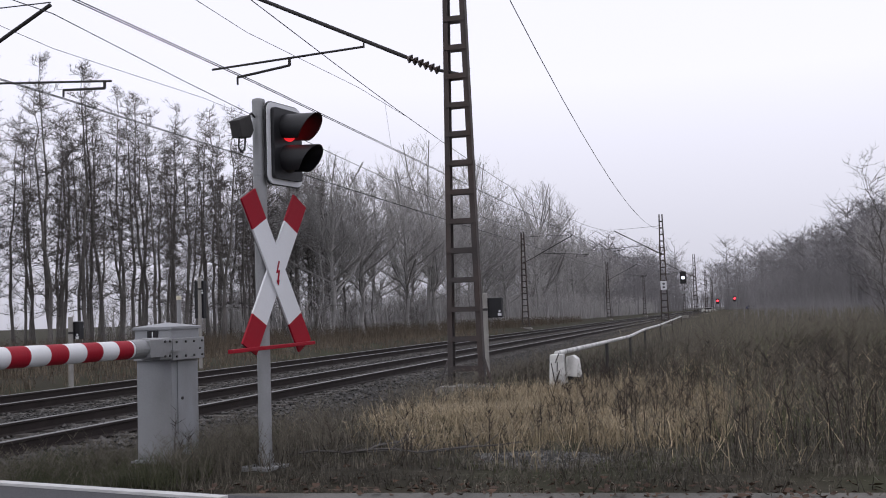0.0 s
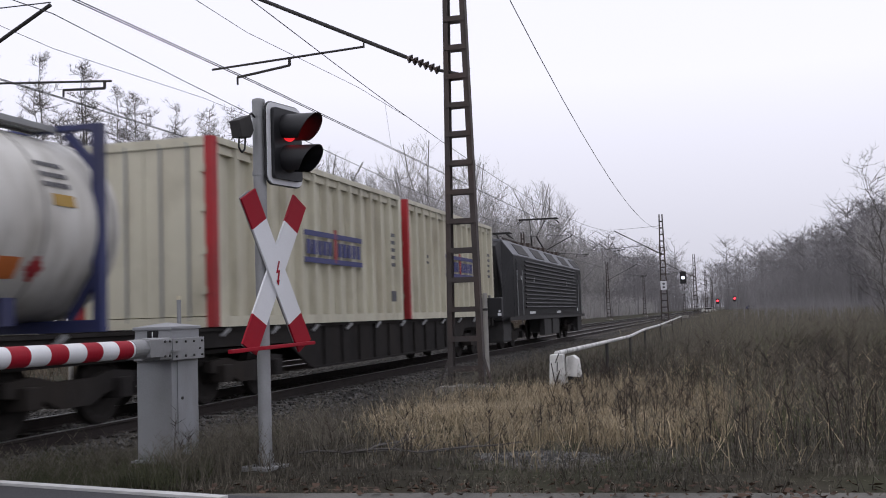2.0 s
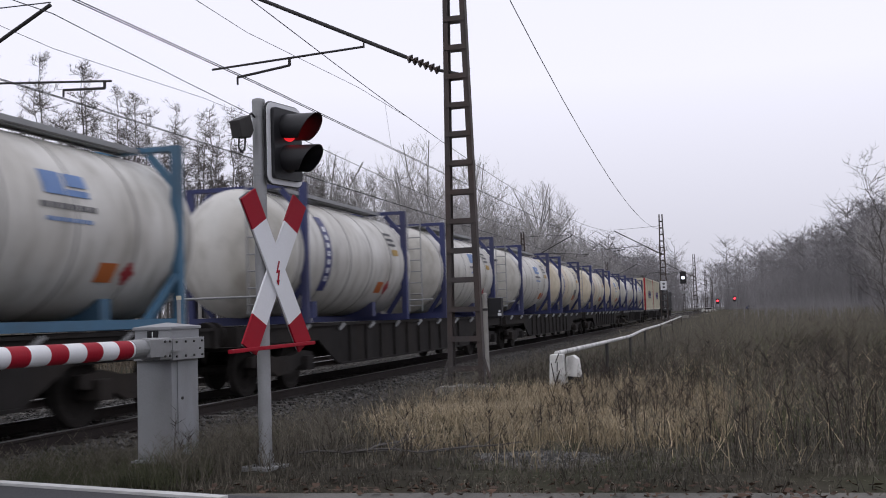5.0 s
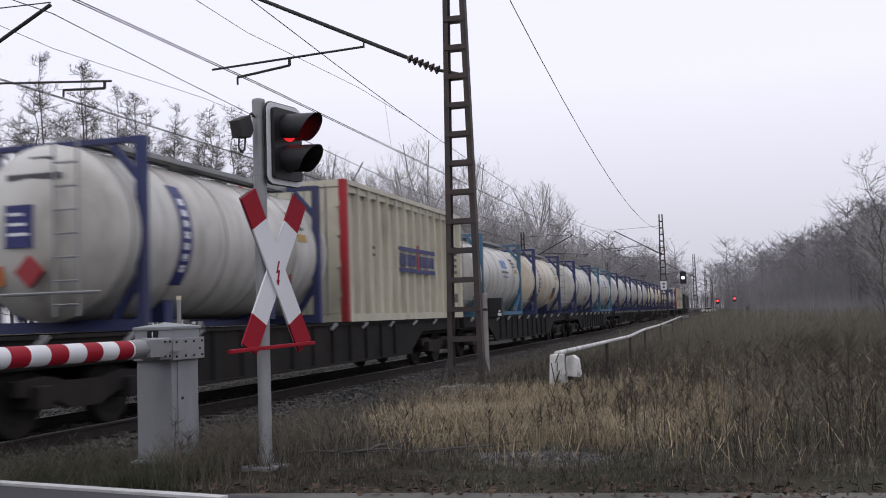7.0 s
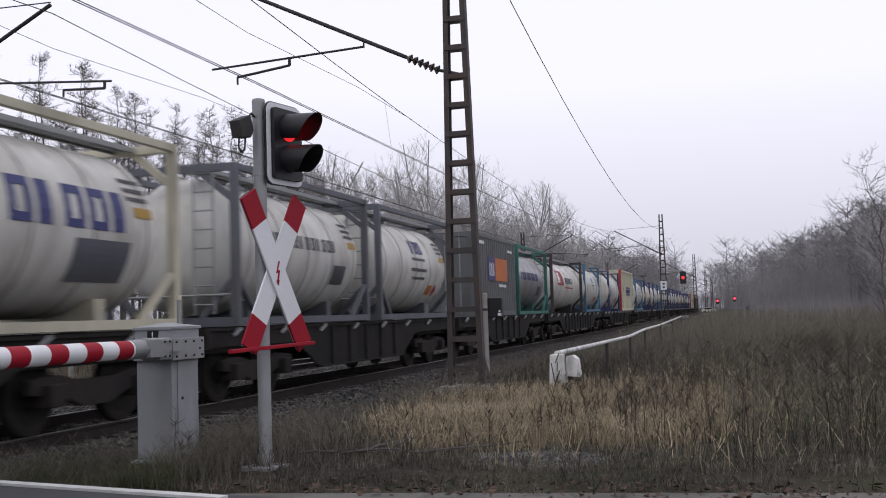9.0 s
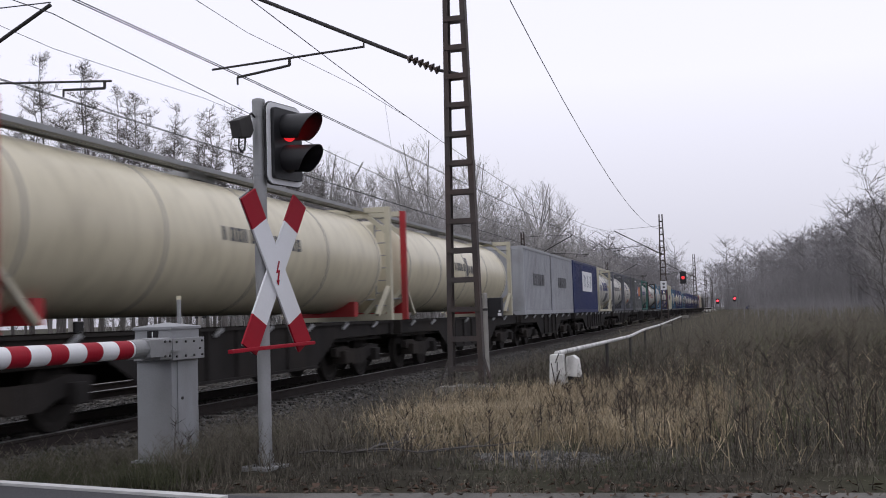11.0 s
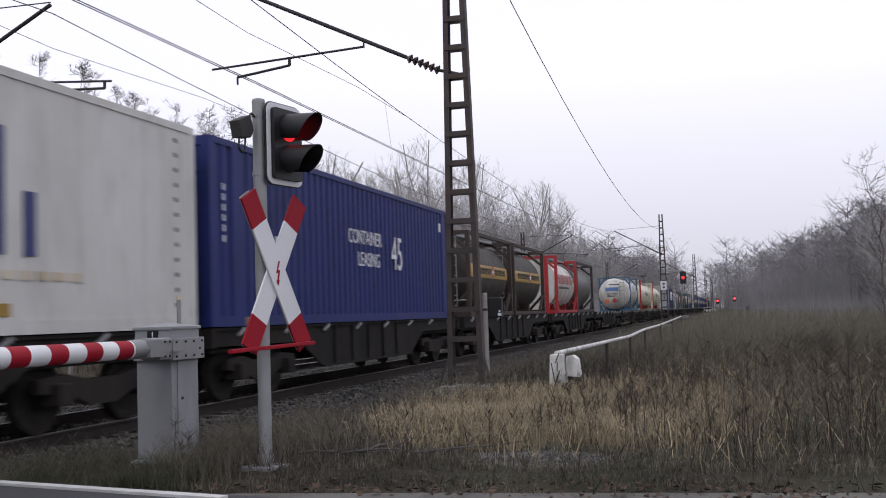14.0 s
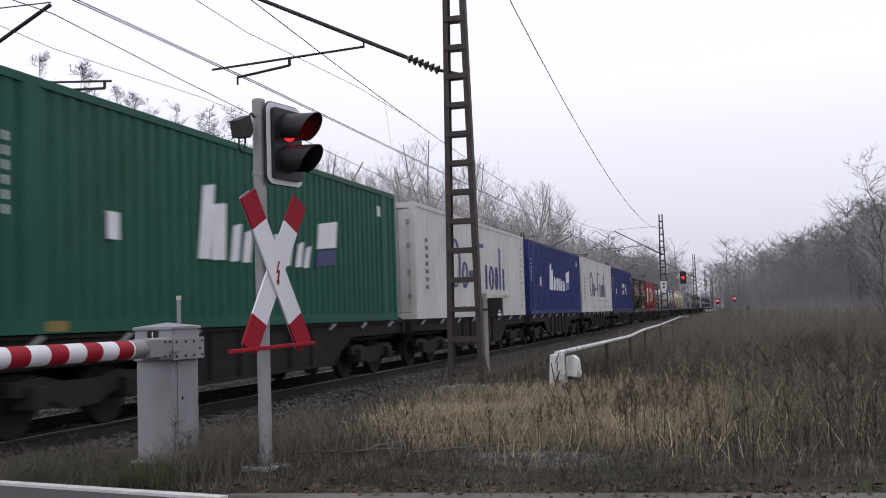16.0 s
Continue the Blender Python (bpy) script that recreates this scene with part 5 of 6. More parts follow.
# wagons: rear end and length
y = -40.6
build_wagon(y, 19.6)
for k in range(8):
    y -= 19.74
    build_wagon(y, 19.6)
for a, b in ((-213.2, -198.45), (-227.6, -213.3), (-244.5, -227.7), (-257.8, -244.6), (-272.0, -257.9), (-287.0, -272.1), (-301.75, -287.1), (-316.55, -301.85), (-331.35, -316.65),
             (-346.4, -331.45), (-361.3, -346.5), (-375.5, -361.4), (-390.0, -375.6), (-405.0, -390.1), (-419.8, -405.1)):
    build_wagon(a, b - a)


# ---- bare trees ----
def grow(rng, height, kind, fine=0.006, kids=5):
    """Trunk and crown of a bare winter tree, as two vertex and face lists."""
    parts = {"trunk": ([], []), "crown": ([], [])}

    def limb(which, a, b, r0, r1, n):
        v, f = parts[which]
        d = (b - a)
        if d.length < 1e-4:
            return
        d.normalize()
        u = d.orthogonal().normalized()
        w = d.cross(u)
        k = len(v)
        for c, r in ((a, r0), (b, r1)):
            for i in range(n):
                q = c + (u * math.cos(6.2832 * i / n) + w * math.sin(6.2832 * i / n)) * r
                v.append((q.x, q.y, q.z))
        for i in range(n):
            f.append((k + i, k + (i + 1) % n, k + n + (i + 1) % n, k + n + i))

    def ribbon(a, b, r0, r1, mid=None):
        v, f = parts["crown"]
        d = b - a
        side = d.cross(Vector((rng.gauss(0, 1), rng.gauss(0, 1), rng.gauss(0, .4))))
        if side.length < 1e-5:
            return
        side.normalize()
        k = len(v)
        v.extend([tuple(a - side * r0), tuple(a + side * r0)])
        if mid is not None:
            v.extend([tuple(mid + side * r0 * .8), tuple(mid - side * r0 * .8), tuple(b)])
            f.append((k, k + 1, k + 2, k + 3))
            f.append((k + 3, k + 2, k + 4))
        else:
            v.append(tuple(b))
            f.append((k, k + 1, k + 2))

    def branch(p, d, length, r, level):
        if level >= 2:
            d2 = (d + Vector((rng.gauss(0, .25), rng.gauss(0, .25), rng.gauss(0.12, .2)))).normalized()
            mid = p + d * length * 0.5
            q = mid + d2 * length * 0.5
            ribbon(p, q, max(r, fine * (1.4 if level == 2 else 1.0)), 0, mid if level == 2 else None)
            if level == 2:
                for _ in range(kids):
                    side = Vector((rng.gauss(0, 1), rng.gauss(0, 1), rng.gauss(0.3, .6))).normalized()
                    branch(p.lerp(mid, rng.random()) if rng.random() < .4 else mid.lerp(q, rng.random()), (d2 * 0.6 + side * 0.7).normalized(), length * rng.uniform(.35, .75), 0, 3)
            return
        for s in range(3):
            d2 = (d + Vector((rng.gauss(0, .16), rng.gauss(0, .16), rng.gauss(0.06, .12)))).normalized()
            q = p + d2 * (length / 3)
            r2 = r * 0.72
            limb("trunk" if level == 0 else "crown", p, q, r, r2, 4 if level < 1 else 3)
            for _ in range(2):
                side = Vector((rng.gauss(0, 1), rng.gauss(0, 1), rng.gauss(0.25, .5))).normalized()
                nd = (d2 * (0.75 if kind == "oak" else 0.55) + side * 0.75).normalized()
                branch(p.lerp(q, rng.random()), nd, length * rng.uniform(.38, .62), max(r2 * 0.5, 0.006), level + 1)
            p, d, r = q, d2, r2

    base = Vector((0, 0, -0.3))
    lean = Vector((rng.gauss(0, .03), rng.gauss(0, .03), 1)).normalized()
    R = height * (0.0082 if kind in ("alder", "pole") else 0.014 if kind == "oak" else 0.007)
    top = 1.0 if kind != "oak" else 0.56
    n = 12
    p, r = base, R * 1.15
    pts = []
    for i in range(n):
        q = p + lean * (height * top / n) + Vector((rng.gauss(0, .09), rng.gauss(0, .09), 0))
        r2 = R * max(0.10, 1 - 0.93 * (i + 1) / n) if kind != "oak" else R * (1 - 0.45 * (i + 1) / n)
        limb("trunk", p, q, r, r2, 7)
        pts.append((p.copy(), q.copy(), r2, (i + 0.5) / n))
        p, r = q, r2
    def spread(p, d, length, r, level):
        """A limb that forks upwards inside the round crown."""
        nseg = 3 if level < 2 else 2
        for k in range(nseg):
            d = (d + Vector((rng.gauss(0, .12), rng.gauss(0, .12), rng.gauss(0.10, .08)))).normalized()
            q = p + d * (length / nseg)
            e = Vector((q.x / (height * 0.37), q.y / (height * 0.37), (q.z - height * 0.60) / (height * 0.41)))
            if e.length > 1.0:
                return
            limb("trunk" if level == 0 else "crown", p, q, r, r * 0.78, 5 if level == 0 else 3)
            r *= 0.78
            if level < 2:
                for _ in range(2):
                    side = Vector((rng.gauss(0, 1), rng.gauss(0, 1), rng.gauss(0.35, .5))).normalized()
                    spread(p.lerp(q, rng.uniform(0.3, 1)), (d * 0.75 + side * 0.72).normalized(), length * rng.uniform(.45, .66), max(r * 0.55, fine), level + 1)
            else:
                for _ in range(kids):
                    side = Vector((rng.gauss(0, 1), rng.gauss(0, 1), rng.gauss(0.5, .5))).normalized()
                    t0 = p.lerp(q, rng.random())
                    t1 = t0 + (d * 0.6 + side * 0.7).normalized() * height * rng.uniform(0.025, 0.06)
                    ribbon(t0, t1, fine, 0)
                    for _ in range(1):
                        t2 = t0.lerp(t1, rng.uniform(0.2, 0.9))
                        ribbon(t2, t2 + (t1 - t0) * 0.4 + Vector((rng.gauss(0, .22), rng.gauss(0, .22), rng.gauss(.12, .18))), fine * 0.7, 0)
            p = q

    for a, b, r2, h in pts:
        if kind in ("alder", "pole"):
            if h < 0.16:
                continue
            for _ in range(4 if h < 0.45 else 8):
                ang = rng.uniform(0, 6.2832)
                up = rng.uniform(0.05, 0.85)
                ln = height * rng.uniform(0.06, 0.14) * (1.15 - 0.70 * h) * (0.8 if h < 0.35 else 1)
                branch(a.lerp(b, rng.random()), Vector((math.cos(ang), math.sin(ang), up)).normalized(), ln, max(0.010, r2 * 0.32), 1)
        elif kind == "oak":
            if h < 0.35:
                continue
            for _ in range(2):
                ang = rng.uniform(0, 6.2832)
                spread(a.lerp(b, rng.random()), Vector((math.cos(ang), math.sin(ang), rng.uniform(0.35, 1.0))).normalized(), height * rng.uniform(.30, .42), r2 * 0.55, 0)
        else:
            for _ in range(3):
                ang = rng.uniform(0, 6.2832)
                branch(a.lerp(b, rng.random()), Vector((math.cos(ang), math.sin(ang), rng.uniform(0.5, 1.2))).normalized(), height * rng.uniform(.15, .3) * (1.1 - .6 * h), max(0.006, r2 * 0.5), 1)
    if kind == "oak":
        for _ in range(3):
            spread(p, Vector((rng.gauss(0, .4), rng.gauss(0, .4), 1)).normalized(), height * 0.44, r * 0.7, 0)
    return parts


LABELS = dict(pole="tall slender bare tree with a grey trunk paled for haze", alder="tall bare alder with a thin dark trunk", oak="bare broad-crowned tree with a rounded crown", shrub="bare thin sapling among the weeds")


def tree_master(kind, height, seed, fine=0.006, kids=5):
    rng = random.Random(seed)
    parts = grow(rng, height, kind, fine, kids)
    t = thing("tree" if kind != "shrub" else "sapling", LABELS[kind], "tree", group="bare trees beside the line" if kind != "shrub" else "saplings in the field")
    # oaks and poles take the haze-paled colours, alders and saplings their own
    for nm, mm in (("trunk", "alder_bark" if kind in ("alder", "shrub") else "hazed_bark"), ("crown", "alder_twig" if kind in ("alder", "shrub") else "hazed_twig")):
        me = bpy.data.meshes.new(nm)
        me.from_pydata(parts[nm][0], [], parts[nm][1])
        me.materials.append(M[mm])
        ob = new(nm, me)
        ob.parent = t
    return t


def put_trees(masters, places):
    used = set()
    for k, x, y, s, rz in places:
        z = ground_z(x, y)
        m = pose(x, y, z, 0, 0, rz) @ Matrix.Diagonal((s, s, s, 1))
        if k not in used:
            used.add(k)
            masters[k].matrix_basis = m
        else:
            o = copy_thing(masters[k], pose(x, y, z, 0, 0, rz))
            o.scale = (s, s, s)


rng = random.Random(11)
POLES = [tree_master("pole", 14.5, 150 + k, 0.012, 4) for k in range(2)]
ALDERS = [tree_master("alder", 14.5, 100 + k, 0.0085, 7) for k in range(5)]
OAKS = [tree_master("oak", 15.0, 200 + k, 0.011, 3) for k in range(4)]
SHRUBS = [tree_master("shrub", 5.0, 300 + k, 0.005, 3) for k in range(3)]
places = []
# thin belt of alders behind the far track, open field beyond it
for row, x0 in ((0, -22.5), (1, -25.0), (2, -27.5), (3, -30.5)):
    y = 34.0 + row * 1.1
    while y < 84:
        places.append((rng.randrange(5), x0 + rng.uniform(-1.2, 1.2), y, rng.uniform(0.82, 1.06), rng.uniform(0, 360)))
        y += rng.uniform(1.5, 3.0)
put_trees(ALDERS, places)
# forest edge that runs on beside the line: broad crowns mixed with tall poles
places, poles = [], []
y = 70.0
while y < 205:
    edge = -21 + min(1, (y - 70) / 60) * 6.0
    for d in (0, 5.0):
        spot = (edge - d + rng.uniform(-1.5, 1.5), y + rng.uniform(-1.6, 1.6), rng.uniform(0.76, 1.02), rng.uniform(0, 360))
        if rng.random() < 0.5:
            places.append((rng.randrange(4), *spot))
        else:
            poles.append((5 + rng.randrange(2), *spot))
    y += 3.4 + (y - 70) * 0.03
places += [(0, -20.0, 96.0, 1.28, 10), (1, -17.0, 104.0, 1.2, 80), (2, -16.5, 132.0, 1.25, 200), (3, -16.0, 140.0, 1.2, 300)]
# wood on the right
for k in range(12):
    y = 100 + 7.0 * k + rng.uniform(-3, 3)
    places.append((rng.randrange(4), 10 + y * rng.uniform(0.112, 0.20), y, rng.uniform(0.60, 0.85), rng.uniform(0, 360)))
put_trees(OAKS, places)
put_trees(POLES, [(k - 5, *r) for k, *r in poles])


def build_far_woods():
    """Distant bare woods on both sides and across the end of the view."""
    v, f = [], []
    w = random.Random(77)

    def strip(a, b, r0, r1):
        d = b - a
        s = d.cross(Vector((w.gauss(0, .3), -1, w.gauss(0, .3))))
        s = s.normalized() if s.length > 1e-4 else Vector((1, 0, 0))
        k = len(v)
        v.extend([tuple(a - s * r0), tuple(a + s * r0), tuple(b + s * r1), tuple(b - s * r1)])
        f.append((k, k + 1, k + 2, k + 3))

    def far_tree(x, y, h, n):
        base = Vector((x, y, ground_z(x, y) - 0.3))
        top = base + Vector((w.gauss(0, .4), w.gauss(0, .4), h))
        strip(base, top, h * 0.008, h * 0.002)
        for _ in range(n):
            u = w.random() ** 0.7
            p = base.lerp(top, 0.12 + 0.85 * u)
            a = w.uniform(0, 6.2832)
            ln = h * w.uniform(0.10, 0.30) * (1.15 - 0.75 * abs(u - 0.45))
            q = p + Vector((math.cos(a) * ln, math.sin(a) * ln, ln * w.uniform(0.2, 1.0)))
            strip(p, q, h * 0.0028, h * 0.0008)
            for _ in range(8):
                p2 = p.lerp(q, w.uniform(0.25, 1.0))
                q2 = p2 + Vector((w.gauss(0, 1), w.gauss(0, 1), w.gauss(0.6, .7))) * ln * 0.27
                strip(p2, q2, h * 0.0014, h * 0.0004)

    y = 190.0
    while y < 420:
        for d in (0, 5, 10, 16):
            far_tree(-15 - d + w.uniform(-2, 2), y + w.uniform(-3, 3), w.uniform(13, 18), 26)
        y += 6.5
    for k in range(420):
        q = w.random()
        far_tree(37 - 21 * q + w.uniform(0, 75) * (0.25 + q), 150 + 150 * q + w.uniform(-6, 50), w.uniform(14, 20), 34)
    for k in range(170):
        x = w.uniform(-70, 110)
        if abs(x + 2) > 8.0:
            far_tree(x, w.uniform(370, 470), w.uniform(18, 26), 24)
    for k in range(90):
        far_tree(w.uniform(-60, 60), w.uniform(600, 680), w.uniform(22, 30), 24)
    me = bpy.data.meshes.new("far_woods")
    me.from_pydata(v, [], f)
    me.materials.append(M["far_twig"])
    tagged(new("far_woods", me), "distant bare grey-brown winter woods", "woods", kind="stuff")


build_far_woods()
places = [(0, 14.6, 45, 1.5, 20), (1, 16.5, 49, 1.2, 80), (2, 20.5, 55, 1.3, 150), (0, 29, 58, 1.4, 200), (1, 26, 64, 1.2, 250), (2, 31, 66, 1.5, 300), (1, 27.2, 50, 1.35, 10),
          (2, 19.5, 62, 0.75, 120), (0, 33, 75, 1.5, 10), (1, 29, 80, 1.3, 33), (2, 36, 84, 1.6, 200), (0, 25, 95, 1.3, 70), (1, 31, 98, 1.5, 99), (2, 40, 95, 1.7, 45)]
for k in range(26):
    places.append((rng.randrange(3), -13.5 - rng.uniform(0, 8), 30 + k * 3.1 + rng.uniform(-1, 1), rng.uniform(0.35, 0.75), rng.uniform(0, 360)))
put_trees(SHRUBS, places)


# ---- grass and weeds ----
def blades(name, label, category, material, spots, seed, height, width, lean, twigs=0):
    """Many thin stalks in one mesh; spots are (x, y, height factor)."""
    g = np.random.default_rng(seed)
    verts, faces = [], []
    for x, y, hf in spots:
        z = ground_z(x, y)
        h = height * hf * g.uniform(0.55, 1.25)
        a, l, w = g.uniform(0, 6.283), lean * g.uniform(0.1, 1.0) * h, width * g.uniform(0.6, 1.5)
        f = g.uniform(0, 6.283)
        dx, dy, wx, wy = math.cos(a) * l, math.sin(a) * l, math.cos(f) * w, math.sin(f) * w
        k = len(verts)
        verts += [(x - wx, y - wy, z - 0.05), (x + wx, y + wy, z - 0.05), (x + dx * .35 - wx * .8, y + dy * .35 - wy * .8, z + h * .6), (x + dx * .35 + wx * .8, y + dy * .35 + wy * .8, z + h * .6), (x + dx, y + dy, z + h * (1 - 0.4 * min(1.0, l / h)))]
        faces += [(k, k + 1, k + 3, k + 2), (k + 2, k + 3, k + 4)]
        for j in range(twigs):
            u = g.uniform(0.35, 1.0)
            px_, py_, pz = x + dx * u * u, y + dy * u * u, z + h * u
            b, e = g.uniform(0, 6.283), g.uniform(0.06, 0.18) * h
            tw = w * g.uniform(0.5, 1.1)
            k = len(verts)
            verts += [(px_, py_, pz - tw), (px_, py_, pz + tw), (px_ + math.cos(b) * e, py_ + math.sin(b) * e, pz + e * g.uniform(0.5, 1.7))]
            faces += [(k, k + 1, k + 2)]
    me = bpy.data.meshes.new(name)
    me.from_pydata(verts, [], faces)
    me.materials.append(material)
    tagged(new(name, me), label, category, kind="stuff")


g = np.random.default_rng(5)


def scatter(n, x0, x1, y0, y1, keep, tuft=0.0, per=1, power=1.0):
    out = []
    for _ in range(n):
        x, y = g.uniform(x0, x1), y0 + (y1 - y0) * g.random() ** power
        k = keep(x, y) if ((x - 7.0) / 0.6) ** 2 + ((y - 8.75) / 0.5) ** 2 > 1 else 0.04
        if g.random() > k:
            continue
        hf = 0.7 + 0.6 * (0.5 + 0.5 * noise.noise(Vector((x * 0.7, y * 0.7, 7))))
        for _ in range(per):
            out.append((x + g.normal(0, tuft), y + g.normal(0, tuft), hf))
    return out


def patch(x, y, s, o, t=0.0):
    return 1.0 if noise.noise(Vector((x * s, y * s, o))) > t else 0.12


def straw_zone(x, y):
    d = ((x - 6.75) / 1.8) ** 2 + ((y - 12.2) / 3.0) ** 2
    return max(0.02, min(1.0, 1.6 - d)) * patch(x, y, 1.1, 2, -0.2)


def weed_zone(x, y):
    if y < 8.6:
        return 0.05
    edge = max(0.05, min(1.0, (x - 5.6) / 2.0))
    return edge * (1 - 0.6 * min(1, straw_zone(x, y))) * (0.35 + 0.65 * patch(x, y, 0.45, 4, -0.1))


def tall(spots):
    """Lower growth towards the line and the road, taller out in the field."""
    return [(x, y, h * (0.45 + 0.55 * max(0.0, min(1.0, (x - 5.5 - max(0, 14 - y) * 0.15) / 3.0)))) for x, y, h in spots]


def low_near(x, y):
    return patch(x, y, 0.5, 9, -0.1)


blades("straw_grass", "pale dry straw grass in loose tussocks", "grass", M["straw"], scatter(9000, 3.6, 11, 8.2, 17, straw_zone, 0.07, 9), 1, 0.35, 0.0032, 1.6)
blades("green_grass", "short dull green winter grass", "grass", M["grass"], scatter(10000, 2.9, 26, 8.2, 34, low_near, 0.06, 6, 1.6), 2, 0.09, 0.004, 1.6)
blades("verge_grass", "short brown and green grass on the verge", "grass", M["weed"], scatter(3600, 2.0, 13, 7.3, 9.6, lambda x, y: 0.8 * patch(x, y, 1.4, 3, -0.15), 0.06, 6), 3, 0.11, 0.0035, 1.5)
blades("brown_grass", "matted brown winter grass", "grass", M["weed"], scatter(9000, 2.6, 22, 7.6, 30, lambda x, y: patch(x, y, 0.8, 13, -0.2), 0.05, 6, 1.5), 13, 0.22, 0.0035, 2.2)
blades("dead_weeds", "tall brown dead weeds with branching stems", "weeds", M["weed"], tall(scatter(12500, 4.5, 30, 8.5, 42, weed_zone, 0.06, 2, 1.4)), 4, 0.66, 0.0028, 0.7, 14)
blades("bent_stalks", "pale bent dry stalks leaning in the weeds", "weeds", M["straw"], tall(scatter(1500, 4.6, 16, 8.4, 20, weed_zone, 0.15, 2)), 14, 0.55, 0.0028, 1.7, 3)
blades("verge_weeds", "low green and brown weeds between track and road", "weeds", M["grass"], scatter(2600, 1.6, 4.3, 7.3, 9.4, lambda x, y: 0.9 * patch(x, y, 1.1, 41, -0.25), 0.05, 4), 41, 0.26, 0.004, 1.2, 3)
blades("verge_stems", "brown dead stems on the verge", "weeds", M["weed"], scatter(1500, 1.6, 5.0, 7.4, 9.6, lambda x, y: 0.8 * patch(x, y, 1.3, 43, -0.1), 0.06, 3), 42, 0.34, 0.003, 0.9, 8)
blades("far_weeds", "brown dead weeds over the open field", "weeds", M["weed"], scatter(17000, 4.8, 60, 36, 240, lambda x, y: 1.0 if x < 11 + y * 0.15 else 0.06, 0.15, 2, 1.5), 5, 0.72, 0.006, 0.6, 7)
blades("far_side_weeds", "brown dead brush beyond the far track", "weeds", M["pale_grass"], scatter(9000, -26, -8.2, 14, 130, lambda x, y: patch(x, y, 0.3, 6, -0.3), 0.1, 2, 1.2), 6, 0.70, 0.010, 0.6, 6)
blades("far_side_grass", "matted pale brown grass beyond the far track", "grass", M["pale_grass"], scatter(6000, -22, -7.4, 13, 75, lambda x, y: patch(x, y, 0.5, 22, -0.4), 0.12, 5, 1.4), 23, 0.30, 0.008, 1.3)
blades("dark_stems", "upright dark branching weed stems", "weeds", M["dark_stem"], tall(scatter(1500, 4.9, 14, 8.3, 19, lambda x, y: 0.9 * patch(x, y, 0.6, 31, -0.1), 0.1, 2)) + [(3.78 + 0.05 * k, 8.22 - 0.04 * (k % 2), 0.75) for k in range(5)] + [(3.3, 8.1, 0.5), (2.9, 8.4, 0.6), (4.3, 8.5, 0.6), (4.35, 8.45, 0.7)], 24, 0.72, 0.0045, 0.35, 14)
blades("trackside_weeds", "thin brown weeds along the ballast edge", "weeds", M["weed"], scatter(2600, 2.4, 5.6, 8.6, 60, lambda x, y: 0.75 * patch(x, y, 0.6, 8, -0.1), 0.08, 3, 1.5), 7, 0.36, 0.0035, 0.8, 7)
blades("undergrowth", "dense bare brush at the foot of the wood", "brush", M["hazed_twig"], scatter(5200, -42, -13, 64, 330, lambda x, y: 1.0 if -16 - max(0, 26 - (y - 64) * .35) * .3 - 14 < x < -13.5 - max(0, 7 - (y - 64) * .12) else 0.0, 0.5, 3), 15, 3.6, 0.03, 0.5, 9)


def right_wood(x, y):
    edge = 44 - (y - 130) * 0.19 if y < 290 else 13.6
    return 1.0 if edge < x < edge + 70 else 0.0


blades("right_thicket", "dense bare thicket under the wood", "brush", M["far_twig"], scatter(6500, 12, 75, 130, 330, right_wood, 1.0, 2), 31, 7.5, 0.05, 0.35, 12)
blades("end_thicket", "dense bare thicket closing the view", "brush", M["far_twig"], scatter(2600, -110, 130, 370, 480, lambda x, y: 1.0 if abs(x + 2) > 8 else 0.0, 1.0, 2) + scatter(700, -60, 60, 600, 660, lambda x, y: 1.0, 1.0, 2), 32, 11.0, 0.09, 0.35, 12)
blades("green_weeds", "dull green low weeds among the dead stems", "weeds", M["grass"], scatter(9500, 7.5, 32, 8.6, 46, lambda x, y: max(0.0, min(1.0, (x - 7.5) / 3)) * patch(x, y, 0.4, 17, -0.1), 0.08, 2, 1.4), 33, 0.46, 0.005, 0.9, 8)
blades("field_brush", "bare brush and brambles out in the field", "brush", M["far_twig"], scatter(2200, 9, 75, 60, 290, lambda x, y: 1.0 if x > 12 + max(0, 120 - y) * 0.14 else 0.1, 0.5, 3), 16, 2.0, 0.02, 0.6, 9)


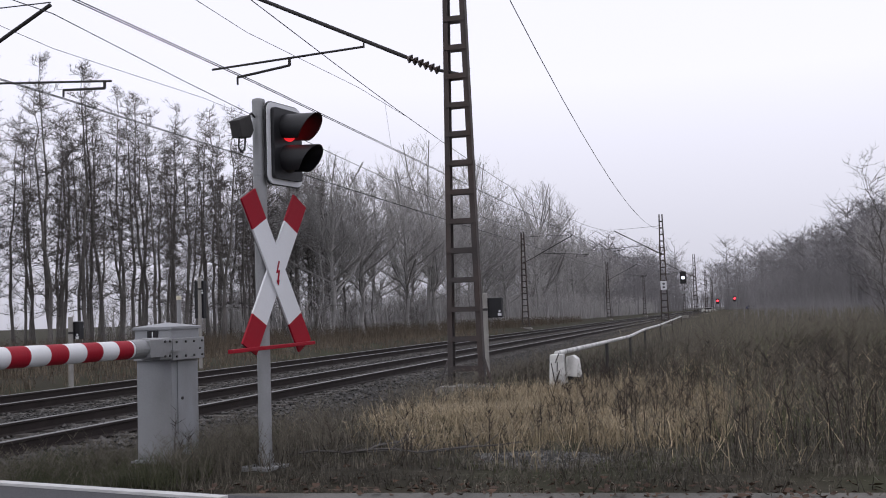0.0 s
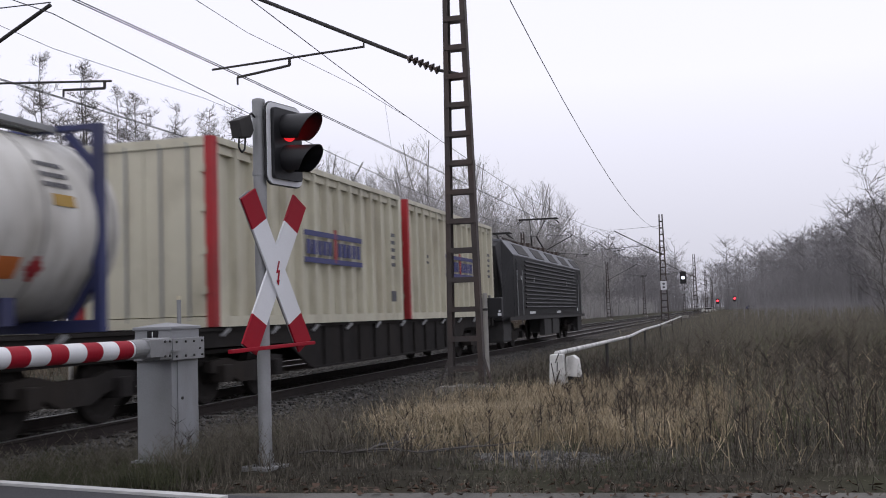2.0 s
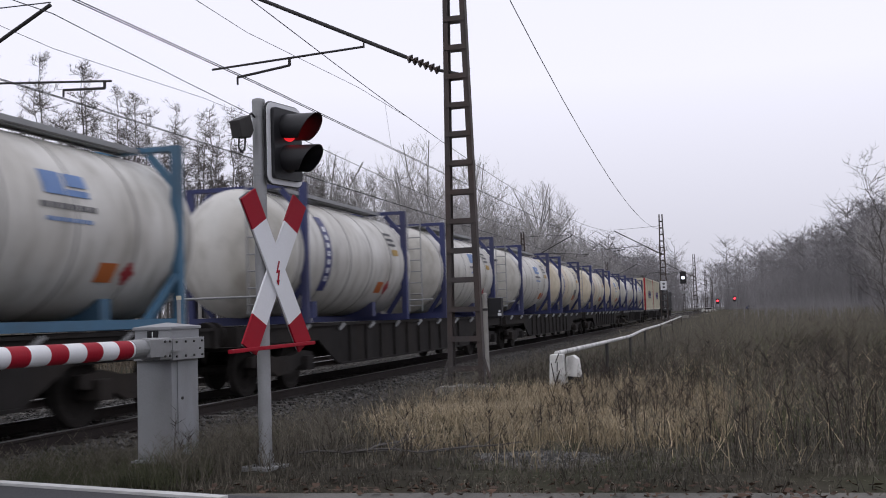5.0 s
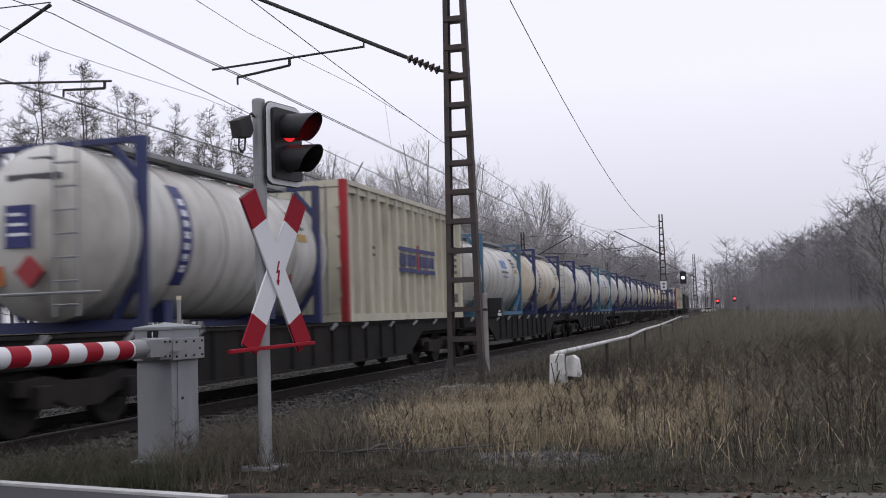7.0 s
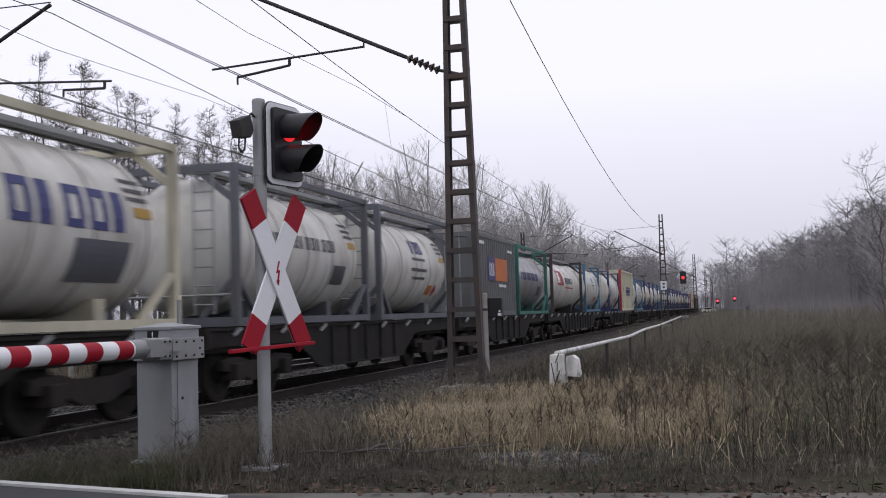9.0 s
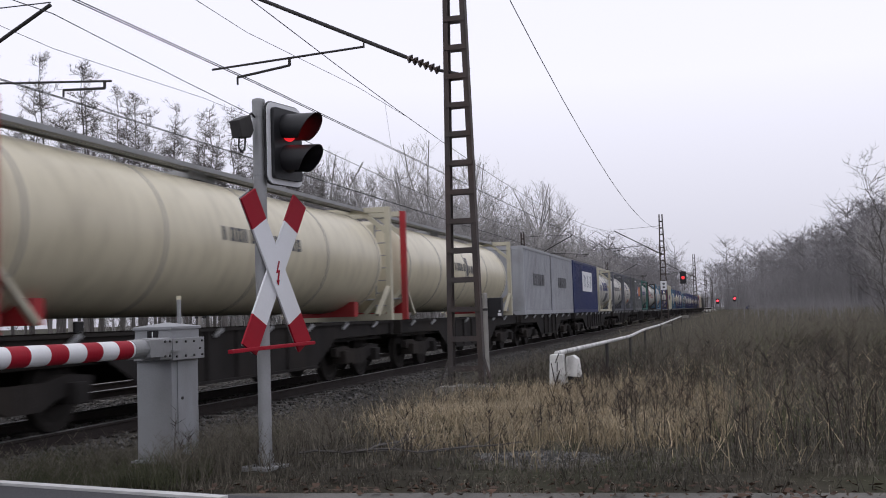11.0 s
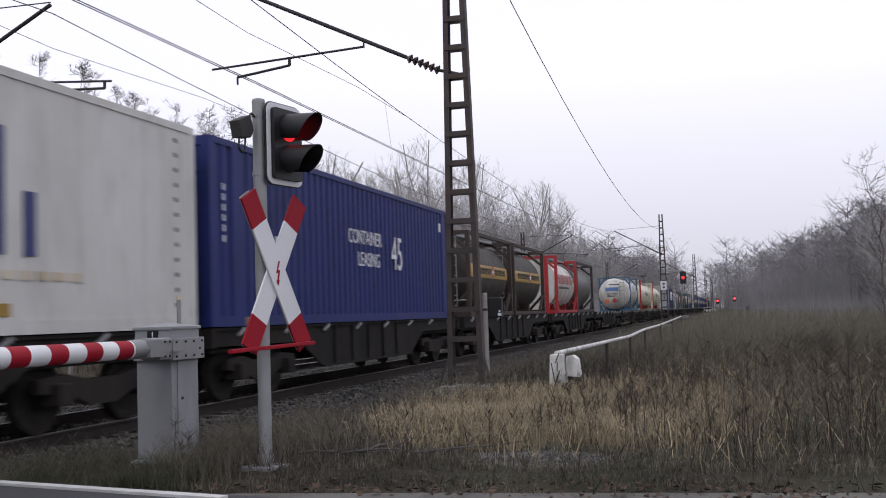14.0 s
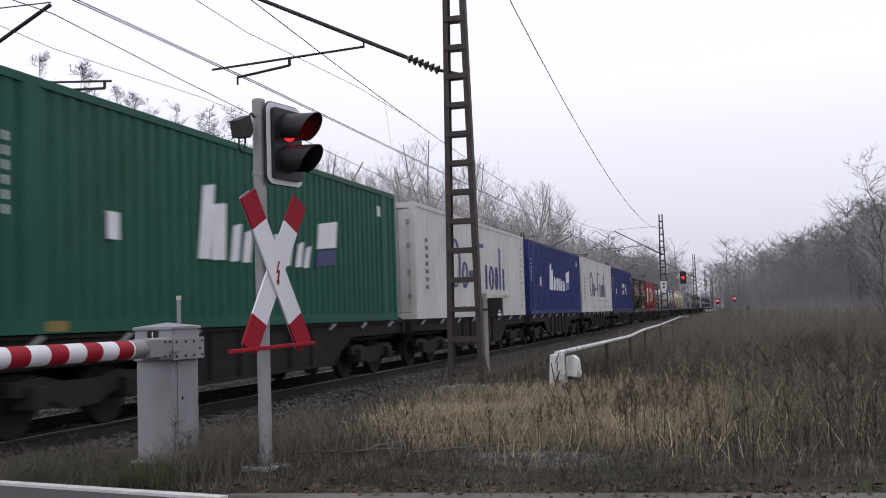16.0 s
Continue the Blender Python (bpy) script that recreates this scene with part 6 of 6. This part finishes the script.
def build_litter():
    h = np.random.default_rng(21)
    verts, faces = [], []
    for k in range(700):
        x, y = h.uniform(4.6, 13), 7.05 + abs(h.normal(0, 0.45))
        z, r, a = max(ground_z(x, y), -0.06) + h.uniform(0.0, 0.05), h.uniform(0.015, 0.05), h.uniform(0, 6.28)
        n = len(verts)
        for j, q in enumerate((1.0, 0.6, 0.9, 0.5)):
            verts.append((x + math.cos(a + j * 1.57) * r * q, y + math.sin(a + j * 1.57) * r * q, z + h.uniform(-0.012, 0.02)))
        faces.append((n, n + 1, n + 2, n + 3))
    me = bpy.data.meshes.new("leaf_litter")
    me.from_pydata(verts, [], faces)
    me.materials.append(M["dry_leaf"])
    tagged(new("leaf_litter", me), "fallen brown leaves along the road edge", "leaves", kind="stuff")
    for x, y, a, ln in ((5.35, 8.5, 8, 1.1), (5.9, 8.35, -14, 1.3), (6.4, 8.9, 30, 0.9), (5.6, 9.1, 60, 0.8)):
        t = thing("fallen_branch", "bare fallen branch lying in the grass", "branch", pose(x, y, ground_z(x, y) + 0.08, 0, 0, a), group="fallen branches")
        bm = bmesh.new()
        p = Vector((-ln / 2, 0, 0))
        for k in range(5):
            q = p + Vector((ln / 5, random.uniform(-.05, .05), random.uniform(-.03, .04)))
            tube(bm, p, q, 0.014 - k * 0.002, 0.012 - k * 0.002, n=5)
            if k > 0:
                tube(bm, p, p + Vector((ln * .12, random.uniform(-.2, .2), random.uniform(0, .12))), 0.006, 0.003, n=4)
            p = q
        part("wood", bm, M["alder_bark"], t)


build_litter()


def build_gravel_patch():
    h = np.random.default_rng(51)
    bm = bmesh.new()
    rim = [(7.0 + math.cos(a * 0.5236) * h.uniform(0.5, 0.8), 8.75 + math.sin(a * 0.5236) * h.uniform(0.4, 0.62)) for a in range(12)]
    prism(bm, rim, -0.12, -0.012, "z")
    solid("gravel_patch", bm, M["stone"], "bare grey gravel patch in the grass", "gravel", "structure")
    verts, faces = [], []
    for k in range(700):
        x, y, r, a = h.normal(7.0, 0.42), h.normal(8.75, 0.3), h.uniform(0.008, 0.028), h.uniform(0, 6.28)
        n = len(verts)
        for p, q, w in ((1, 0, 0), (0, 0.8, 0.1), (-0.9, 0, 0), (0, -0.9, 0.1), (0, 0, 0.8)):
            verts.append((x + (p * math.cos(a) - q * math.sin(a)) * r, y + (p * math.sin(a) + q * math.cos(a)) * r, -0.008 + w * r * h.uniform(0.5, 1)))
        faces += [(n, n + 1, n + 4), (n + 1, n + 2, n + 4), (n + 2, n + 3, n + 4), (n + 3, n, n + 4)]
    me = bpy.data.meshes.new("loose_gravel")
    me.from_pydata(verts, [], faces)
    me.materials.append(M["stone"])
    tagged(new("loose_gravel", me), "loose grey gravel on bare ground", "gravel", kind="stuff")


build_gravel_patch()


def build_stones():
    h = np.random.default_rng(8)
    verts, faces = [], []
    for k in range(30000):
        y = 7.5 + 45 * h.random() ** 1.9
        x = h.uniform(-6.2, 2.75)
        if min(abs(x - c) for c in (0.7535, -0.7535, -3.2465, -4.7535)) < 0.09:
            continue
        z = (-0.20 if x < 2.1 else -0.20 - (x - 2.1) * 0.13) + h.uniform(-0.01, 0.03)
        r = h.uniform(0.02, 0.052)
        a = h.uniform(0, 6.28)
        c, s = math.cos(a), math.sin(a)
        n = len(verts)
        for p, q, w in ((1, 0, 0), (-0.2, 0.9, 0.1), (-0.9, -0.2, -0.1), (0.1, -0.8, 0.1), (0.1, 0.2, 0.8), (0, 0, -0.7)):
            p, q, w = p * h.uniform(.7, 1.2), q * h.uniform(.7, 1.2), w * h.uniform(.6, 1.1)
            verts.append((x + (p * c - q * s) * r, y + (p * s + q * c) * r, z + r * 0.3 + w * r))
        for f in ((0, 1, 4), (1, 2, 4), (2, 3, 4), (3, 0, 4), (1, 0, 5), (2, 1, 5), (3, 2, 5), (0, 3, 5)):
            faces.append(tuple(n + i for i in f))
    me = bpy.data.meshes.new("ballast_stones")
    me.from_pydata(verts, [], faces)
    me.materials.append(M["stone"])
    tagged(new("ballast_stones", me), "loose angular grey-brown ballast stones", "stones", kind="stuff")


build_stones()


# ---- small things beside the line ----
def build_indicator(x, y, h, face, x0=-0.20, x1=0.36, tall=0.44):
    t = thing("indicator_post", "weathered pale post with a black signal box", "indicator post", pose(x, y, -0.12, 0, 0, face), group="crossing indicators")
    bm = bmesh.new()
    tube(bm, (0, 0, 0), (0, 0, h), 0.055, n=12)
    lathe(bm, [(h, 0.057), (h + 0.03, 0.04)], 12, "z")
    part("post", bm, M["concrete"], t, smooth=True)
    bm = bmesh.new()
    box(bm, x0, x1, 0.06, 0.24, h - 0.08 - tall, h - 0.08)
    part("signal_box", bm, M["black"], t, bevel=0.02)
    bm = bmesh.new()
    tube(bm, (0, 0, h - 0.36), (0, 0, h - 0.31), 0.066, n=12)
    part("clamp", bm, M["dark"], t)
    bm = bmesh.new()
    box(bm, x1 - 0.09, x1 - 0.01, 0.05, 0.06, h - 0.48, h - 0.42)
    box(bm, x1 - 0.07, x1 - 0.03, 0.05, 0.06, h - 0.40, h - 0.36)
    part("white_mark", bm, M["white"], t, "small white mark")


build_indicator(3.40, 22.0, 1.80, 0)
build_indicator(-5.75, 20.0, 1.58, 0, -0.02, 0.18, 0.40)
build_indicator(-7.0, 28.1, 2.75, 0, -0.22, 0.10, 1.15)


def build_guard_rail():
    t = thing("guard_rail", "white-painted pipe rail on short posts, paint flaking", "guard rail")
    pts = [(6.12, 15.0, 0.63), (6.15, 21.0, 0.60), (6.10, 26.5, 0.56), (5.95, 33.0, 0.60), (5.88, 41.5, 0.60), (5.6, 55, 0.62), (5.3, 72, 0.66)]
    for k, (a, b) in enumerate(zip(pts, pts[1:])):
        bm = bmesh.new()
        q = Vector(b).lerp(Vector(a), 0.03 if k % 2 else 0.008)
        tube(bm, a, q, 0.038, n=10)
        part("pipe", bm, M["flaky"], t, smooth=True)
    for p in pts[1:]:
        bm = bmesh.new()
        tube(bm, (p[0], p[1], -0.2), (p[0], p[1], p[2] + 0.02), 0.035, n=8)
        part("rail_post", bm, M["dark"], t)


build_guard_rail()


def build_end_frame():
    t = thing("end_support", "flaking white concrete support with a dark gap", "concrete support", pose(6.10, 15.0, -0.12))
    bm = bmesh.new()
    prism(bm, [(-0.10, 0.0), (0.20, 0.0), (0.13, 0.74), (-0.06, 0.74)], -0.14, 0.06)
    part("slab", bm, M["flaky"], t, bevel=0.015)
    bm = bmesh.new()
    for k in range(5):
        beam(bm, (0.02 + 0.02 * (k % 2), -0.147, 0.10 + 0.13 * k), (0.05 + 0.03 * ((k + 1) % 2), -0.147, 0.24 + 0.13 * k), 0.012, 0.012)
    beam(bm, (-0.04, -0.147, 0.62), (0.0, -0.147, 0.36), 0.01, 0.012)
    part("crack", bm, M["dark"], t, "dark cracks in the paint")
    bm = bmesh.new()
    prism(bm, [(0.16, 0.42), (0.36, 0.40), (0.33, 0.66), (0.26, 0.72), (0.16, 0.70)], -0.05, 0.2)
    part("head_block", bm, M["flaky"], t, bevel=0.006)
    bm = bmesh.new()
    box(bm, 0.18, 0.37, -0.02, 0.18, 0.0, 0.42)
    part("dark_box", bm, M["black"], t, bevel=0.01)


build_end_frame()


def build_main_signal(x, y):
    t = thing("main_signal", "dark main signal on a slim lattice post", "railway signal", pose(x, y, -0.1))
    bm = bmesh.new()
    for xx in (-0.12, 0.12):
        beam(bm, (xx, 0, 0), (xx, 0, 4.4), 0.05, 0.06, up=(0, 1, 0))
    k = 0.3
    while k < 4.3:
        box(bm, -0.12, 0.12, -0.02, 0.02, k, k + 0.05)
        k += 0.4
    part("post", bm, M["mast"], t)
    bm = bmesh.new()
    box(bm, -0.42, 0.42, -0.12, 0.12, 4.55, 6.2)
    part("screen", bm, M["black"], t, bevel=0.05)
    bm = bmesh.new()
    box(bm, -0.35, 0.55, -0.15, 0.15, 3.25, 3.55)
    part("lower_board", bm, M["galv"], t)
    # a turning disc behind the aperture: pale on one face, red on the other
    disc = new("lamp_disc")
    disc.parent = t
    disc.matrix_basis = pose(0, -0.30, 5.35)
    bm = bmesh.new()
    lathe(bm, [(-0.05, 0.05), (-0.04, 0.20), (-0.005, 0.22)], 16, "y")
    part("pale_lens", bm, M["white_lit"], disc, "lit white lens", smooth=True)
    bm = bmesh.new()
    lathe(bm, [(0.005, 0.22), (0.04, 0.20), (0.05, 0.05)], 16, "y")
    part("red_lens", bm, M["red_lit"], disc, "lit red lens", smooth=True)
    bm = bmesh.new()
    box(bm, -0.5, 0.5, -0.4, 0.4, 0.0, 0.35)
    part("cabinet", bm, M["concrete"], t)
    return disc


SIGNAL_DISC = build_main_signal(2.62, 140.0)


def build_far_crossing():
    for x, y, h in ((5.2, 280.0, 2.55), (9.55, 280.0, 3.0)):
        t = thing("crossing_light", "distant crossing light showing red", "crossing light", pose(x, y, ground_z(x, y)), group="distant crossing lights")
        bm = bmesh.new()
        tube(bm, (0, 0, 0), (0, 0, h), 0.06, n=8)
        part("post", bm, M["galv"], t)
        bm = bmesh.new()
        box(bm, -0.42, 0.42, -0.08, 0.08, h - 0.5, h + 0.8)
        part("board", bm, M["black"], t)
        bm = bmesh.new()
        lathe(bm, [(-0.14, 0.1), (-0.12, 0.25), (-0.085, 0.27)], 14, "y", (0, 0, h + 0.3))
        part("lens", bm, M["far_lit"], t, "lit red lens")
    t = thing("street_lamp", "distant grey street lamp with a curved arm", "street lamp", pose(10.0, 284, 0))
    bm = bmesh.new()
    tube(bm, (0, 0, 0), (0, 0, 5.4), 0.09, 0.06, n=8)
    for a, b in (((0, 0, 5.4), (-0.5, 0, 5.9)), ((-0.5, 0, 5.9), (-2.2, 0, 6.05))):
        tube(bm, a, b, 0.06, n=6)
    part("pole", bm, M["galv"], t)
    bm = bmesh.new()
    box(bm, -3.0, -2.1, -0.15, 0.15, 5.98, 6.12)
    part("lantern", bm, M["galv"], t, bevel=0.03)
    for x, y, paint, lab in ((2.6, 298, "c_white", "white car waiting at the distant crossing"), (14.5, 298, "c_navy", "dark car on the distant road"), (20.3, 298, "c_white", "white car on the distant road")):
        t = thing("car", lab, "car", pose(x, y, ground_z(x, y)), group="cars on the distant road")
        bm = bmesh.new()
        prism(bm, [(-2.1, 0.25), (2.1, 0.25), (2.1, 0.75), (1.3, 0.92), (0.7, 1.42), (-1.2, 1.45), (-1.9, 0.95), (-2.1, 0.8)], -0.85, 0.85, "y")
        part("body", bm, M[paint], t, bevel=0.05)
        bm = bmesh.new()
        prism(bm, [(1.1, 0.95), (0.62, 1.34), (-1.1, 1.36), (-1.6, 0.98)], -0.865, 0.865, "y")
        part("window", bm, M["glass"], t)
        for xx in (-1.3, 1.3):
            for yy in (-0.8, 0.8):
                bm = bmesh.new()
                lathe(bm, [(yy - 0.1, 0.2), (yy - 0.1, 0.31), (yy + 0.1, 0.31), (yy + 0.1, 0.2)], 14, "y", (xx, 0, 0.31))
                part("wheel", bm, M["black"], t)


build_far_crossing()


# ---- sleepers ----
bed = bpy.data.objects["ballast_bed"]
bm = bmesh.new()
prism(bm, [(-0.13, -0.24), (0.13, -0.24), (0.11, -0.168), (-0.11, -0.168)], -1.3, 1.3, "x")
sleeper_mesh = mesh_of("sleeper", bm, M["sleeper"])
for c in TRACKS:
    for k in range(145):
        o = new("sleeper", sleeper_mesh)
        o.parent = bed
        o.matrix_basis = pose(c + random.uniform(-0.015, 0.015), 7.6 + k * 0.6, random.uniform(-0.006, 0.004), 0, 0, random.uniform(-0.6, 0.6))
bm = bmesh.new()
for c in TRACKS:
    for k in range(300):
        y = 7.6 + (145 + k) * 0.6
        box(bm, c - 1.3, c + 1.3, y - 0.12, y + 0.12, -0.24, -0.168)
o = part("far_sleepers", bm, M["sleeper"], bed)
o["kind"] = "stuff"


def motions():
    for ob, x, y, z in MOVING:
        walk(ob, [(t, pose(x, y + V * t, z)) for t in (0.0, 4.0, 8.0, 12.0, 16.0)])
    walk(SIGNAL_DISC, [(t, pose(0, -0.30, 5.35, 0, 0, a)) for t, a in ((0.0, 0), (7.7, 0), (7.8, 60), (7.9, 120), (8.0, 180), (16.0, 180))])


motions()
